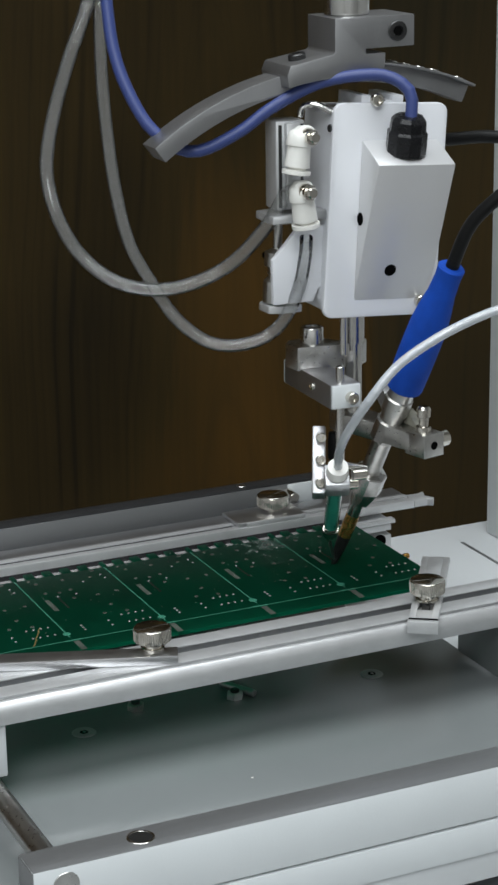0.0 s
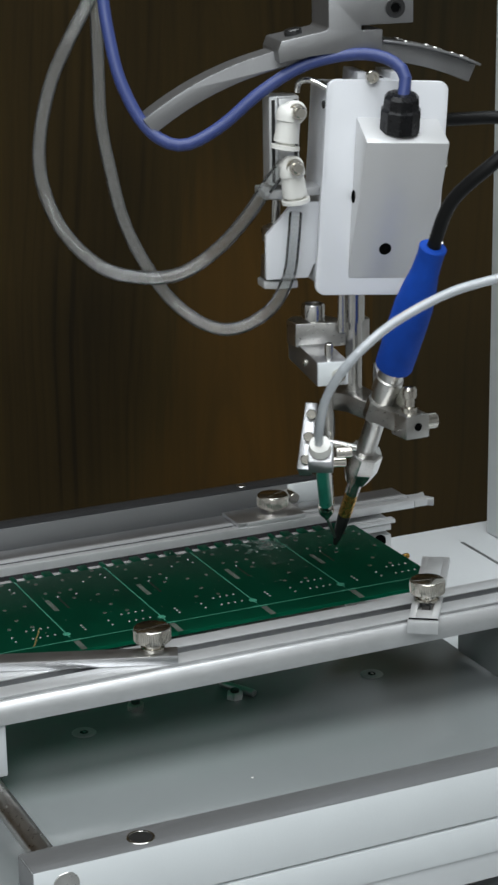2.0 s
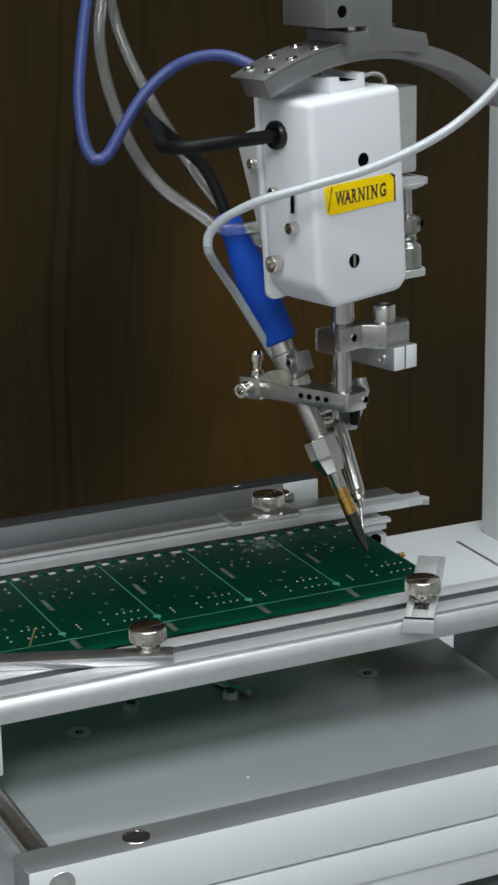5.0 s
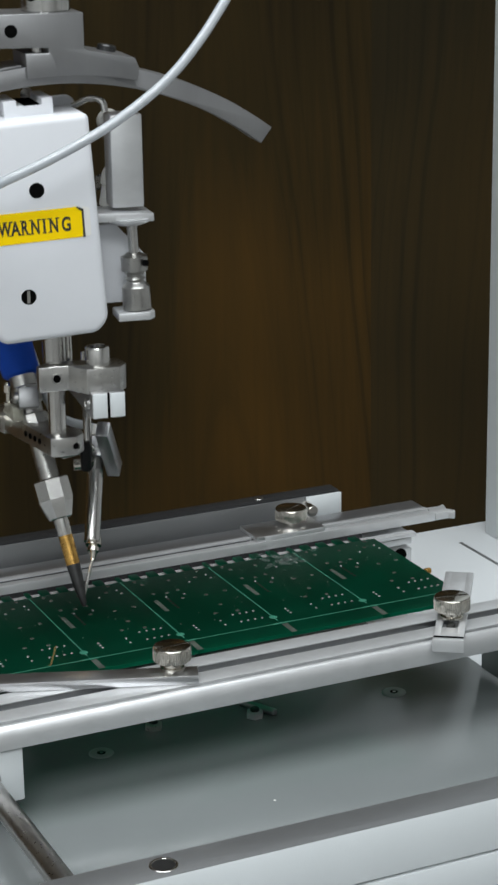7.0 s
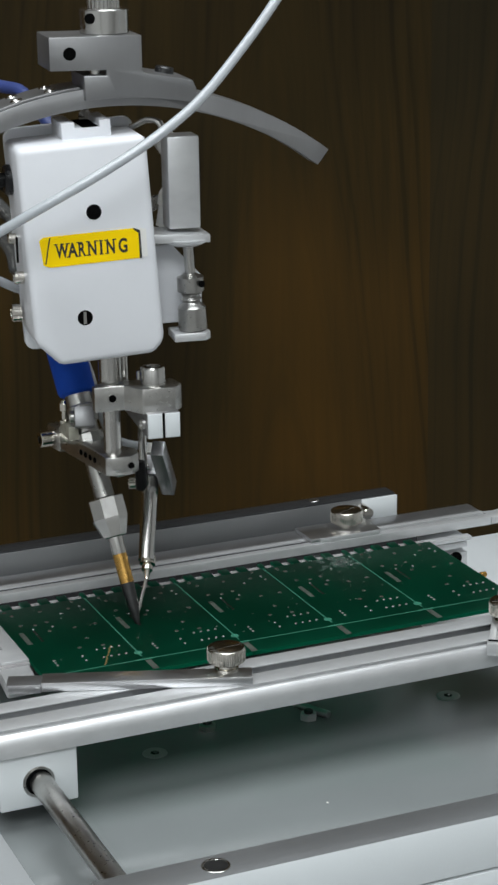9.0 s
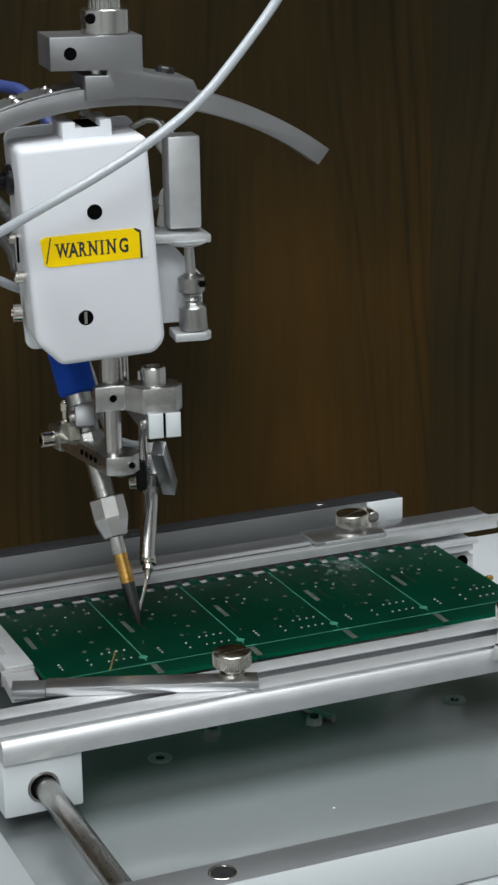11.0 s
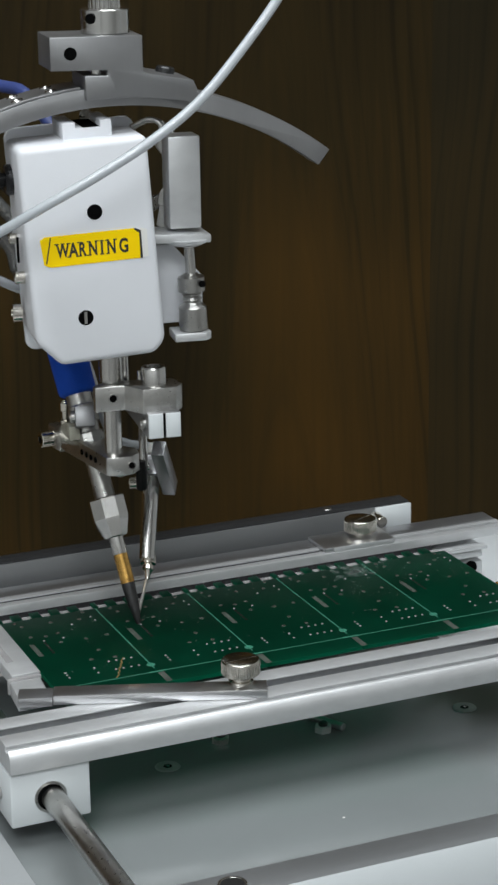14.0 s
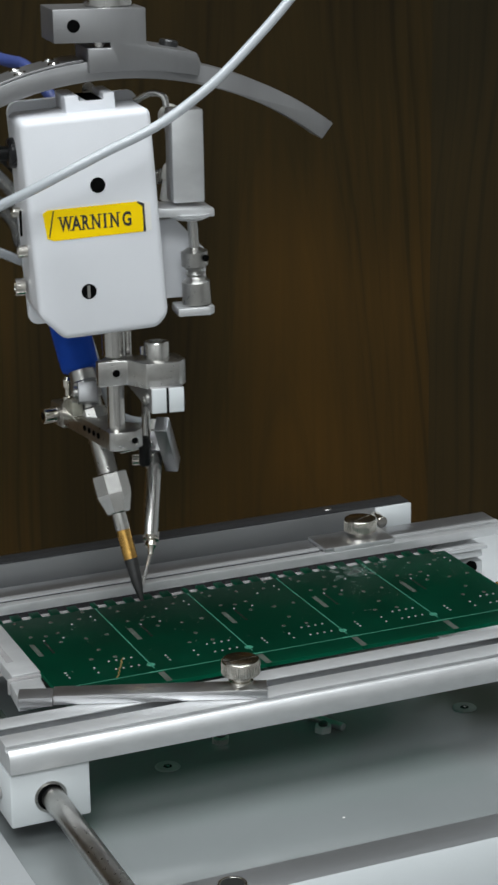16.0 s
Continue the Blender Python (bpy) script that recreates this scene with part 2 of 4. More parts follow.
# ---- room and machine base ----
def setting():
    s = part("desk", box(-900, 900, -450, 520, -30, 0, 2), DESK)
    tagged(s, "grey laminate work desk under the machine", "desk", kind="structure")
    w = part("wall_north", box(-900, 343.8, 395, 415, 0.5, 900, 0), WOOD)
    tagged(w, "dark brown wood-veneer panel with vertical grain", "wall", kind="structure")
    w = part("wall_north_edge", box(344, 900, 395.5, 415, 0.5, 900, 0), WOOD_EDGE)
    tagged(w, "olive-brown wood-veneer leaf with faint vertical grain", "wall", kind="structure")
    for n, a in (("wall_east", (2000, 2050, -3000, 1500, -750, 2000)), ("wall_west", (-2050, -2000, -3000, 1500, -750, 2000)),
                 ("wall_south", (-2000, 2000, -3050, -3000, -750, 2000)), ("wall_back", (-2000, 2000, 1500, 1550, -750, 2000))):
        tagged(part(n, box(*a, 0), ROOM), "plain painted room wall", "wall", kind="structure")
    tagged(part("floor", box(-2000, 2000, -3000, 1500, -800, -750, 0), FLOORM), "plain dark floor of the room", "floor", kind="structure")
    tagged(part("ceiling", box(-2000, 2000, -3000, 1500, 2000, 2050, 0), ROOM), "plain painted ceiling", "ceiling", kind="structure")
    p = empty("soldering_machine", "white painted soldering machine with base, side deck and post", "machine")
    part("base_body", box(-320, 420, -330, 120, 0.5, 88, 3), BASE_SHADED, p, "white painted steel base, shaded by a darker grey")
    part("side_deck", box(140, 420, -130, 157, 88.5, 111, 1.5), BASE, p)
    part("deck_groove", box(254.2, 256, -128, 132, 111.02, 111.2, 0), ALU_GREY, p)
    part("post", box(274, 344, 84, 139.5, 111.05, 900, 1), FASCIA, p)


setting()


# ---- the sliding table, in its own space: x across, y back, z up (mm) ----
def thumb_screw(name, x, y, z, parent, turn_by=20):
    """A knurled, slotted thumb screw standing on z."""
    k = part(name, turn((x, y, z), (x, y, z + 1), [(0, 4.6), (0.8, 4.6), (0.9, 3.6), (3.0, 3.6), (3.2, 6.6), (3.6, 7.1), (8.5, 7.15), (8.8, 7.0), (9.0, 6.7)], 40), NICKEL, parent, "bright nickel thumb screw with a slotted head")
    m = Matrix.Translation((x * MM, y * MM, 0)) @ Matrix.Rotation(radians(turn_by), 4, "Z")
    part("slot", box(-6.6, 6.6, -0.55, 0.55, z + 8.95, z + 9.07, 0, m), STEEL, k)
    rd = bmesh.new()
    for i in range(56):
        a = 2 * math.pi * i / 56
        rod((x + 7.12 * math.cos(a), y + 7.12 * math.sin(a), z + 3.8), (x + 7.12 * math.cos(a), y + 7.12 * math.sin(a), z + 8.3), 0.17, 0.05, 5, rd)
    part("knurling", rd, NICKEL, k)
    return k


FRONT_RAIL = [(-57, 155), (-65, 155), (-65, 160), (-73.4, 160), (-73.4, 159.5), (-70, 159), (-70, 154), (-78, 154), (-78, 157.5), (-79.2, 157.5), (-79.2, 160), (-88.4, 160), (-88.4, 159.5), (-87, 159.2), (-87, 157.6), (-89.6, 157.6), (-89.9, 159.4),
              (-91.0, 159.1), (-92.0, 158.0), (-92.6, 156.4), (-92.8, 155), (-92.8, 150.6), (-62, 150.6), (-62, 153), (-57, 153)]
BACK_RAIL = [(26.8, 156.5), (26.8, 158.2), (31.2, 158.2), (31.2, 156.6), (56, 156.6), (56, 138), (31, 138), (31, 149.5), (36, 149.5), (36, 151.8), (31, 151.8), (31, 154.5), (35, 154.5), (35, 155.6), (30, 155.6), (30, 156.5)]
BACK_LIP = [(34, 159.4), (34, 163.2), (38.2, 163.2), (38.2, 162.6), (36, 162.0), (36, 159.9), (41, 159.9), (41, 163.2), (44, 163.2), (44, 156.8), (42.6, 156.8), (42.6, 159.4)]


def sliding_table():
    t = empty("sliding_table", "aluminium sliding table with two slotted rails holding a circuit board", "machine table")
    # base plate with counterbored screws
    pl = part("base_plate", prism([(-98, -179), (170, -179), (170, 0), (150, 0), (150, 64), (-98, 64)], 112, 120, "z", 0.5), PLATE, t, "glossy grey base plate")
    for x in (-7, 123):
        s = part("countersunk_screw", turn((x, -49, 120), (x, -49, 121), [(0.05, 5.0), (0.4, 4.6), (0.5, 4.0), (0.3, 2.4), (0.3, 1.8)], 28), LEDGE, pl, "bright steel countersunk screw")
        part("socket", rod((x, -49, 120.1), (x, -49, 120.36), 1.9, 0.05, 6), HOLE, s)
        # small bright disc modelled as the highlight in the socket
        part("socket_glint", rod((x + 0.2, -48.9, 120.2), (x + 0.2, -48.9, 120.42), 0.8, 0.05, 10), STEEL, s)
    sp = bmesh.new()
    for x, y, r in ((36.1, -115.6, 0.5),):
        rod((x, y, 120), (x, y, 120.15), r, 0.02, 8, sp)
    part("speck", sp, FITTING, pl)
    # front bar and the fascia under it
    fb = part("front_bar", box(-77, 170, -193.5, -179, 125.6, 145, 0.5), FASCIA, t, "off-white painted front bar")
    # top and end carry thin grey skins, darker than the front
    part("bar_top", box(-77, 170, -193.3, -179.2, 145.004, 145.3, 0.1), ALU_GREY, fb, "thin grey top skin of the bar")
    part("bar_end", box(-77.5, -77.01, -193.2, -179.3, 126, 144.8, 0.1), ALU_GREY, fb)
    part("bar_hole", turn((-37, -186, 145.3), (-37, -186, 146), [(0.05, 4.9), (0.2, 4.7), (0.2, 4.0), (0.05, 3.9)], 28), STEEL, fb)
    part("hole_floor", rod((-37, -186, 145.3), (-37, -186, 145.42), 3.95, 0.02, 24), DARK_STEEL, fb)
    part("rod_end", turn((-66, -193.5, 138.5), (-66, -194.5, 138.5), [(0, 4.6), (0.25, 4.4), (0.25, 0.5)], 28), STEEL_WORN, fb)
    part("lower_fascia", box(-77, 170, -193.5, -179, 111.8, 124.6, 0.4), FASCIA, t, "off-white lower fascia strip")
    part("fascia_gap", box(-76, 169, -191, -180, 124.6, 125.6, 0), BLACK, t)
    part("apron", box(-90, 170, -191, -150, 100, 111.7, 0.4), BASE, t)
    # slide rods and end blocks
    for x in (-66,):
        part("slide_rod", rod((x, -180, 138.5), (x, 88, 138.5), 4.2), STEEL_WORN, t, "polished steel slide rod")
    for x0, x1 in ((-81.5, -52),):
        bl = part("rail_block", prism([(x0, 129.2), (x1, 129.2), (x1, 149.8), (x0, 149.8)], -91, -44, "y", 0.8), FASCIA, t, "square light aluminium rail block")
        xc = (x0 + x1) / 2
        part("bushing", turn((xc, -91, 138.9), (xc, -91.6, 138.9), [(0, 6.0), (0.15, 6.0), (0.15, 5.0), (0.02, 5.0)], 28), STEEL_WORN, bl)
        part("bushing_bore", rod((xc, -91.0, 138.9), (xc, -91.12, 138.9), 5.9, 0.02, 28), HOLE, bl)
        part("set_screw", rod((x0, -78, 138), (x0 - 3, -78, 138), 2.6), STEEL_WORN, bl)
    part("side_bar", box(-112, -84.5, -178.5, -45, 120.05, 127, 0.5), BASE_SHADED, t)
    part("side_rail", box(168, 192, -150, -44, 120.5, 149.8, 0.5), PLATE, t)
    # rails: a slotted section along x
    part("front_rail", prism(FRONT_RAIL, -81.5, 198, "x", 0.1), ALU, t, "slotted aluminium rail, satin")
    # grey strip on the slot's back wall, darkening it as shade would
    part("slot_shade", box(-81, 197.5, -70.5, -70.02, 154.1, 158.9, 0), ALU_GREY, t)
    br = part("back_rail", prism(BACK_RAIL, -110, 176, "x", 0.1), ALU, t, "slotted aluminium rail, satin")
    part("rail_ledge", box(-110, 153, 22, 31.3, 157.4, 158.3, 0.1), LEDGE, br)
    part("rail_lip", prism(BACK_LIP, -110, 190, "x", 0.1), ALU, br)
    # dark strips stand in for the shade in the groove and under the lip
    part("groove_shade", box(-109.8, 99.5, 40.55, 40.98, 160, 162.6, 0), SHADE_DARK, br, "dark strip painting the groove's shade")
    part("gap_shade", box(-109.8, 152, 34.02, 34.4, 156.7, 159.38, 0), SHADE_DARK, br)
    part("rail_cover", box(-110, 189.5, 44.1, 55, 156.8, 163.3, 0.2), ALU_DARK, br)
    part("rail_tongue", prism([(190.2, 34), (197, 34), (199, 32), (200.5, 34), (198, 38), (200, 44), (196, 42.5), (190.2, 43)], 159.5, 163, "z", 0.2), ALU, br)
    part("rail_bore", rod((170, 31.1, 146.9), (170, 30.8, 146.9), 3.3, 0.02), HOLE, br)
    part("brass_pin", rod((160, -9, 154), (163, -9, 154), 1.25), GOLD, t)
    bb = part("back_bar", box(-140, 157, 65, 75, 121, 169.6, 0.5), ALU_GREY, t, "grey anodised back bar")
    # thin dark sheet: the wood's dim reflection on the top, as colour
    part("bar_top_shade", box(-140, 156.8, 65.7, 75, 169.7, 170.2, 0.1), SHADE_DARK, bb, "dark top of the bar, its dim reflection put in the colour")
    part("bar_screw", rod((118, 71, 170), (118, 71, 170.6), 2.3), STEEL_WORN, bb)
    # pale slab giving the face's right end its bright reflection by colour
    part("bar_end_sheen", box(139, 157.1, 64.0, 64.9, 158, 169.6, 0.2), FASCIA, bb)
    part("adjuster", rod((139, 64.8, 165.5), (139, 57, 165), 2.6), NICKEL, t)
    # clamps with thumb screws
    m = Matrix.Translation((11.9 * MM, -78.5 * MM, 0)) @ Matrix.Rotation(radians(-20.8), 4, "Z")
    c = part("clamp_bar", box(-69, 9.5, -8.4, 1.0, 160.1, 163.6, 0.3, m), CLAMP, t, "bright clamp bar lying over the board's edge")
    part("clamp_tip", box(-82, -69.2, -7.6, 2, 159.2, 162.6, 0.3, m), ALU_DARK, c)
    thumb_screw("thumb_screw", 11.9, -78.5, 163.6, c, 5)
    c = part("clamp_plate", box(100, 134, 34.9, 53, 163.35, 165.4, 0.3), CLAMP, t)
    # lighter strip added along the front edge as its specular highlight
    part("edge_highlight", box(104, 133, 34.3, 34.88, 163.3, 165.3, 0.1), ALU, c)
    thumb_screw("thumb_screw", 122.7, 46.7, 163.6, c, 30)
    m = Matrix.Translation((131.6 * MM, -80.5 * MM, 0)) @ Matrix.Rotation(radians(-34), 4, "Z")
    sc = slotted(-5.9, 5.9, -20, 52, 160.1, 163)
    sc.transform(m)
    c = part("slotted_clamp", sc, ALU, t, "bright slotted clamp plate")
    # dark box filling the slot for the shade below the screw head
    part("slot_dark_fill", box(-1.7, 1.7, -11, -4, 160.02, 162.4, 0.3, m), DARK_STEEL, c)
    part("lip_joint", box(-5.8, 5.8, -20.25, -19.98, 160.2, 163.02, 0, m), HOLE, c)
    thumb_screw("thumb_screw", 131.6, -80.5, 163.1, c, -12)
    # left end stop
    es = part("end_stop", prism([(-62, -31), (-50.7, -31), (-50.7, 27), (-62, 27)], 156, 160.9, "z", 0.4), ALU, t, "satin aluminium end stop")
    part("stop_slot", prism([(-60, -18), (-57.4, -18), (-57.4, 8), (-60, 8)], 160.85, 160.95, "z", 0), LEDGE, es)
    part("stop_step", prism([(-64, -33), (-51, -33), (-51, -31.4), (-64, -31.4)], 154, 160.2, "z", 0.2), LEDGE, es)
    part("stop_foot", prism([(-65, -49), (-53, -49), (-51.5, -33.2), (-63.5, -33.2)], 154, 159.4, "z", 0.4), ALU, es)
    # screws under the board, above the plate
    for x, y in ((20, -37), (61, -45)):
        s = part("support_nut", turn((x, y, 120), (x, y, 121), [(0.02, 3.6), (2.3, 3.6), (2.7, 3.1), (2.7, 1.9)], 6), ALU if x > 40 else STEEL_WORN, t, "small hexagon nut on the plate", False)
        part("screw_end", turn((x, y, 122.5), (x, y, 123.5), [(0, 1.9), (1.2, 1.9), (1.6, 1.4)], 14), DARK_STEEL, s)
    part("loose_lead", rod((60.5, -32, 121.7), (68.5, -48.5, 121.7), 1.6), ALU_DARK, t)
    return t


def slotted(x0, x1, y0, y1, z0, z1):
    b = box(x0, x0 + 2.8, y0, y1, z0, z1, 0.2)
    box(x1 - 2.8, x1, y0, y1, z0, z1, 0.2, None, b)
    box(x0 + 2.7, x1 - 2.7, y0, y0 + 9, z0, z1, 0.2, None, b)
    box(x0 + 2.7, x1 - 2.7, y1 - 22, y1, z0, z1, 0.2, None, b)
    box(x0 - 0.3, x1 + 0.3, y0 - 2.2, y0 - 0.2, z0 - 3, z1 - 0.6, 0.2, None, b)
    return b


def circuit_board():
    b = empty("circuit_board", "green circuit board panel of five units with tinned pads", "circuit board")
    rnd = random.Random(4)
    x0, pitch = -50.5, 40.7
    # solder points of one unit: small bright ones, wider dull ones
    bright = [(36, 15.8), (36.4, 11.4), (26.4, 11), (10.8, -1), (18.9, -1.1), (20, -35.4), (19.9, -40.3)]
    bright += [(27.1 + 3.05 * i, w) for w in (-31.7, -40.1) for i in range(4)] + [(8.3, -35.4 - 2.4 * i) for i in range(3)]
    dull = [(7.3, 17), (19.3, 17), (31, 15.4), (7.3, 5), (13, 3.5), (18.4, 4.8), (16.6, -4.8), (26.8, -5.6), (35.6, -5), (21.7, -26.6), (31, -27.9), (34.5, 22), (5.5, 21.5), (27.5, -18.5)]
    for n in range(5):
        a = x0 + n * pitch
        unit = part("board_unit", box(a + 0.12, a + pitch - 0.12, -59.3, 24.2, 158.4, 160, 0.1), PCB, b)
        pads = bmesh.new()
        for u, w in bright:
            rod((a + u, w, 159.9), (a + u, w, 160.35), 0.5, 0.15, 8, pads)
        for i in range(12):
            u, w = rnd.uniform(3, 38), rnd.uniform(-42, 24)
            rod((a + u, w, 159.9), (a + u, w, 160.1), rnd.uniform(0.16, 0.26), 0.05, 6, pads)
        tagged(part("tin_dotting", pads, TIN, unit), kind="stuff")
        for u, w in dull:
            part("annular_ring", turn((a + u, w, 160), (a + u, w, 161), [(0, 0.9), (0.1, 0.85), (0.1, 0.45), (0.0, 0.4)], 12), PARTMARK, unit)
        part("bare_slot", box(a + 4.2, a + 6.2, -15.6, -2.6, 160.002, 160.07, 0), PARTMARK, unit)
        for k in range(5):
            part("solder_slit", box(a + 10.1, a + 11.2, -14.6 + 2.6 * k, -13 + 2.6 * k, 160.002, 160.05, 0), DARK_STEEL, unit)
        for k in range(5):
            c = a + 8.14 * k
            part("edge_tab", box(c + (0.12 if k == 0 else -1.9), c + 1.9, 24.22, 30.8, 158.95, 159.98, 0.1), PCB, unit)
        if n:
            part("score_line", box(a - 0.26, a + 0.26, -45, 24.1, 160.004, 160.05, 0), PCB_LINE, unit)
            part("break_tab", box(a - 0.2, a + 2.2, -59, -49.6, 160.004, 160.06, 0), PARTMARK, unit)
            part("score_joint", rod((a, -41.3, 160), (a, -41.3, 160.09), 1.8, 0.05, 8), PCB_LINE, unit)
            part("tab_bridge", box(a - 3.4, a + 3.4, -48.9, -47.9, 160.006, 160.075, 0), PCB_LINE, unit)
        part("cross_score", box(a, a + pitch, -48.7, -48.2, 160.005, 160.06, 0), PCB_LINE, unit)
    fl = bmesh.new()
    for i in range(64):
        a, r = rnd.uniform(0, 6.28), abs(rnd.gauss(0, 5))
        rod((105.5 + r * 1.2 * math.cos(a), 17 + r * math.sin(a), 160.0), (105.5 + r * 1.2 * math.cos(a), 17 + r * math.sin(a), 160.1 + 0.004 * i), rnd.uniform(0.6, 2.0), 0.05, 9, fl)
    tagged(part("flux_residue", fl, FLUX, b, "dried pale flux residue"), kind="stuff")
    st = bmesh.new()
    for i in range(7):
        m = Matrix.Translation(((-25 + 1.2 * i) * MM, (-46.5 + 2.5 * i) * MM, 160.1 * MM)) @ Matrix.Rotation(radians(58 + 9 * (i % 3)), 4, "Z")
        box(-1.6, 1.6, -0.3, 0.3, -0.02, 0.05, 0, m, st)
    part("flux_streak", st, AMBER, b)
    return b


# ---- the soldering head, in its own space: z from the board's top (mm) ----
TILT = Matrix.Translation((-8.5 * MM, 0, 156 * MM)) @ Matrix.Rotation(radians(-3.3), 4, "Y") @ Matrix.Translation((8.5 * MM, 0, -156 * MM))


def tilted(bm):
    bm.transform(TILT)
    return bm


def letter(char, x, width, height, m, parent):
    """One capital of the built-in font, fitted to a width and height (mm)."""
    cu = bpy.data.curves.new("text", "FONT")
    cu.body, cu.size, cu.extrude, cu.offset = char, 1.0, 0.005, 0.028
    ob = bpy.data.objects.new("text", cu)
    me = bpy.data.meshes.new_from_object(ob)
    bpy.data.objects.remove(ob)
    xs, ys = [v.co.x for v in me.vertices], [v.co.y for v in me.vertices]
    sx, sy = width / (max(xs) - min(xs)), height / (max(ys) - min(ys))
    me.transform(m @ Matrix.Translation((x * MM, 0, 0)) @ Matrix.Diagonal((sx * MM, sy * MM, 0.008, 1)) @ Matrix.Translation((-(max(xs) + min(xs)) / 2, -(max(ys) + min(ys)) / 2, 0)))
    me.materials.append(INK)
    o = new("letter", me)
    o.parent = parent
    return o


def serif_word(parent, m):
    """The label's word in capitals with short serifs at the stroke ends."""
    h = 5.5
    word = (("W", -11.3, 5.0, (-2.2, 0.1, 2.3), ()), ("A", -7.3, 3.7, (), (-1.7, 1.7)), ("R", -3.7, 2.7, (-1.3,), (-1.2, 1.4)), ("N", 0.1, 3.1, (-1.5, 1.5), (-1.4,)),
            ("I", 3.5, 0.85, (0,), (0,)), ("N", 7.1, 3.1, (-1.5, 1.5), (-1.4,)), ("G", 11.8, 3.4, (), ()))
    for char, x, width, top, foot in word:
        o = letter(char, x, width, h, m, parent)
        for y, ends in ((h / 2 - 0.2, top), (0.2 - h / 2, foot)):
            for e in ends:
                part("serif", box(x + e - 0.75, x + e + 0.75, y - 0.2, y + 0.2, -0.03, 0.06, 0, m), INK, o)


def arc_points(r, a0, a1, n=28):
    return [(3.2 + r * math.sin(radians(a0 + (a1 - a0) * i / n)), 81.2 + r * math.cos(radians(a0 + (a1 - a0) * i / n))) for i in range(n + 1)]


def bevelled_more(bm, w):
    return bevelled(bm, w, 4)


def head_body(h):
    # housing: a rounded box with cut lower corners
    prof = [(-34.2, 123.2), (-25.2, 113.2), (11, 113.2), (15.4, 118), (14.9, 196.6), (-34.2, 196.6)]
    part("housing", tilted(bevelled_more(prism(prof, -16.5, 14.2, "y", 0), 2.8)), WHITE, h, "white painted head housing")
    prof2 = []
    for cx, cz, a0 in ((-29.8, 117.2, 180), (13, 117.2, 270), (12.4, 195.8, 0), (-29.8, 195.8, 90)):
        prof2 += [(cx + 4 * math.cos(radians(a0 + 18 * i)), cz + 4 * math.sin(radians(a0 + 18 * i))) for i in range(6)]
    part("back_plate", tilted(prism(prof2, 14.6, 17.5, "y", 0.6)), WHITE, h, "white back plate with rounded corners")
    part("wedge_cover", tilted(prism([(17.6, 120), (17.6, 185.4), (34.5, 177.5)], -30, 4, "x", 0.7)), WEDGE, h, "pale grey wedge-shaped cover")
    # holes of the wedge
    nrm = Vector((0, 0.9593, -0.2822))
    for x, z in ((-10, 133),):
        y = 17.6 + (z - 120) * 16.9 / 57.5
        p = Vector((x, y, z))
        part("wedge_hole", tilted(rod(p - nrm * 0.3, p + nrm * 0.12, 2.6, 0.05)), HOLE, h)
    part("side_hole", tilted(rod((3.9, 20, 154), (4.2, 20, 154), 2.6, 0.05)), HOLE, h)
    cap_screw("wedge_screw", (-30.2, 24, 167), (-33.2, 24, 167), 2.0, h, NICKEL)
    for x in (-26, 0):
        part("cover_screw", tilted(turn((x, 26, 180.6), (x, 27, 183.4), [(0, 2.2), (0.4, 2.2), (0.6, 1.6)], 16)), FITTING, h)
    for x, z in ((-4, 201.5), (-24, 118)):
        cap_screw("plate_screw", (x, 17.4, z), (x, 20, z), 2.6, h, NICKEL)
    # gland of the blue cable
    g0, g1 = Vector((-13.2, 25.5, 181)), Vector((-13.2, 28.5, 196))
    part("cable_gland", turn(g0, g1, [(0, 8.2), (8.5, 8.2), (9.2, 7.6), (9.5, 7.4), (13.5, 7.1), (15, 5.8), (15.3, 3.2)], 10), BLACK, h, "black plastic cable gland", False)
    # side with the black cable's bushing
    part("cable_bushing", turn((-35.2, 3.3, 181), (-38.5, 3.3, 181), [(0, 5.8), (2.2, 5.8), (3.2, 5.0), (3.3, 3.0), (1.5, 2.9)], 24), BLACK, h, "black rubber cable bushing")
    for y, z, r in ((6.7, 129, 3.4), (-4.5, 145, 2.4), (6.2, 158, 2.0)):
        cap_screw("side_screw", (-33.8, y, z), (-37.5, y, z), r, h, NICKEL)
    part("side_slot", box(-36.2, -35.5, -6.0, -4.4, 151, 160.5, 0), HOLE, h)
    # front: two holes and the label
    for x, z in ((-8.3, 170.3), (-13.1, 130.5)):
        part("front_hole", rod((x, -16.0, z), (x, -16.62, z), 2.9, 0.05, 28), HOLE, h)
    part("hole_pin", box(-13.7, -12.6, -16.8, -16.6, 128.2, 132.8, 0), STEEL_WORN, h)
    lab = prism([(-29.3, 160.8), (-27.5, 162), (6.5, 163.4), (8.6, 161.5), (8.4, 152.0), (-25.5, 150.5), (-28, 151.5)], -16.78, -16.56, "y", 0)
    lb = part("warning_label", lab, YELLOW, h, "yellow label with black lettering", False)
    m = Matrix.Translation((-9.6 * MM, -16.82 * MM, 156.9 * MM)) @ Matrix.Rotation(radians(-1.5), 4, "Y") @ Matrix.Rotation(radians(90), 4, "X")
    serif_word(lb, m)
    part("label_edge", prism([(6.5, 163.5), (8.9, 162.5), (9.4, 151.9), (8.5, 151.9), (8.2, 161.5), (6.2, 163.0)], -16.84, -16.8, "y", 0), INK, lb, "", False)
    part("label_stroke", prism([(-25.6, 161.6), (-25.1, 161.6), (-26.9, 151.9), (-27.4, 151.9)], -16.84, -16.8, "y", 0), INK, lb, "", False)
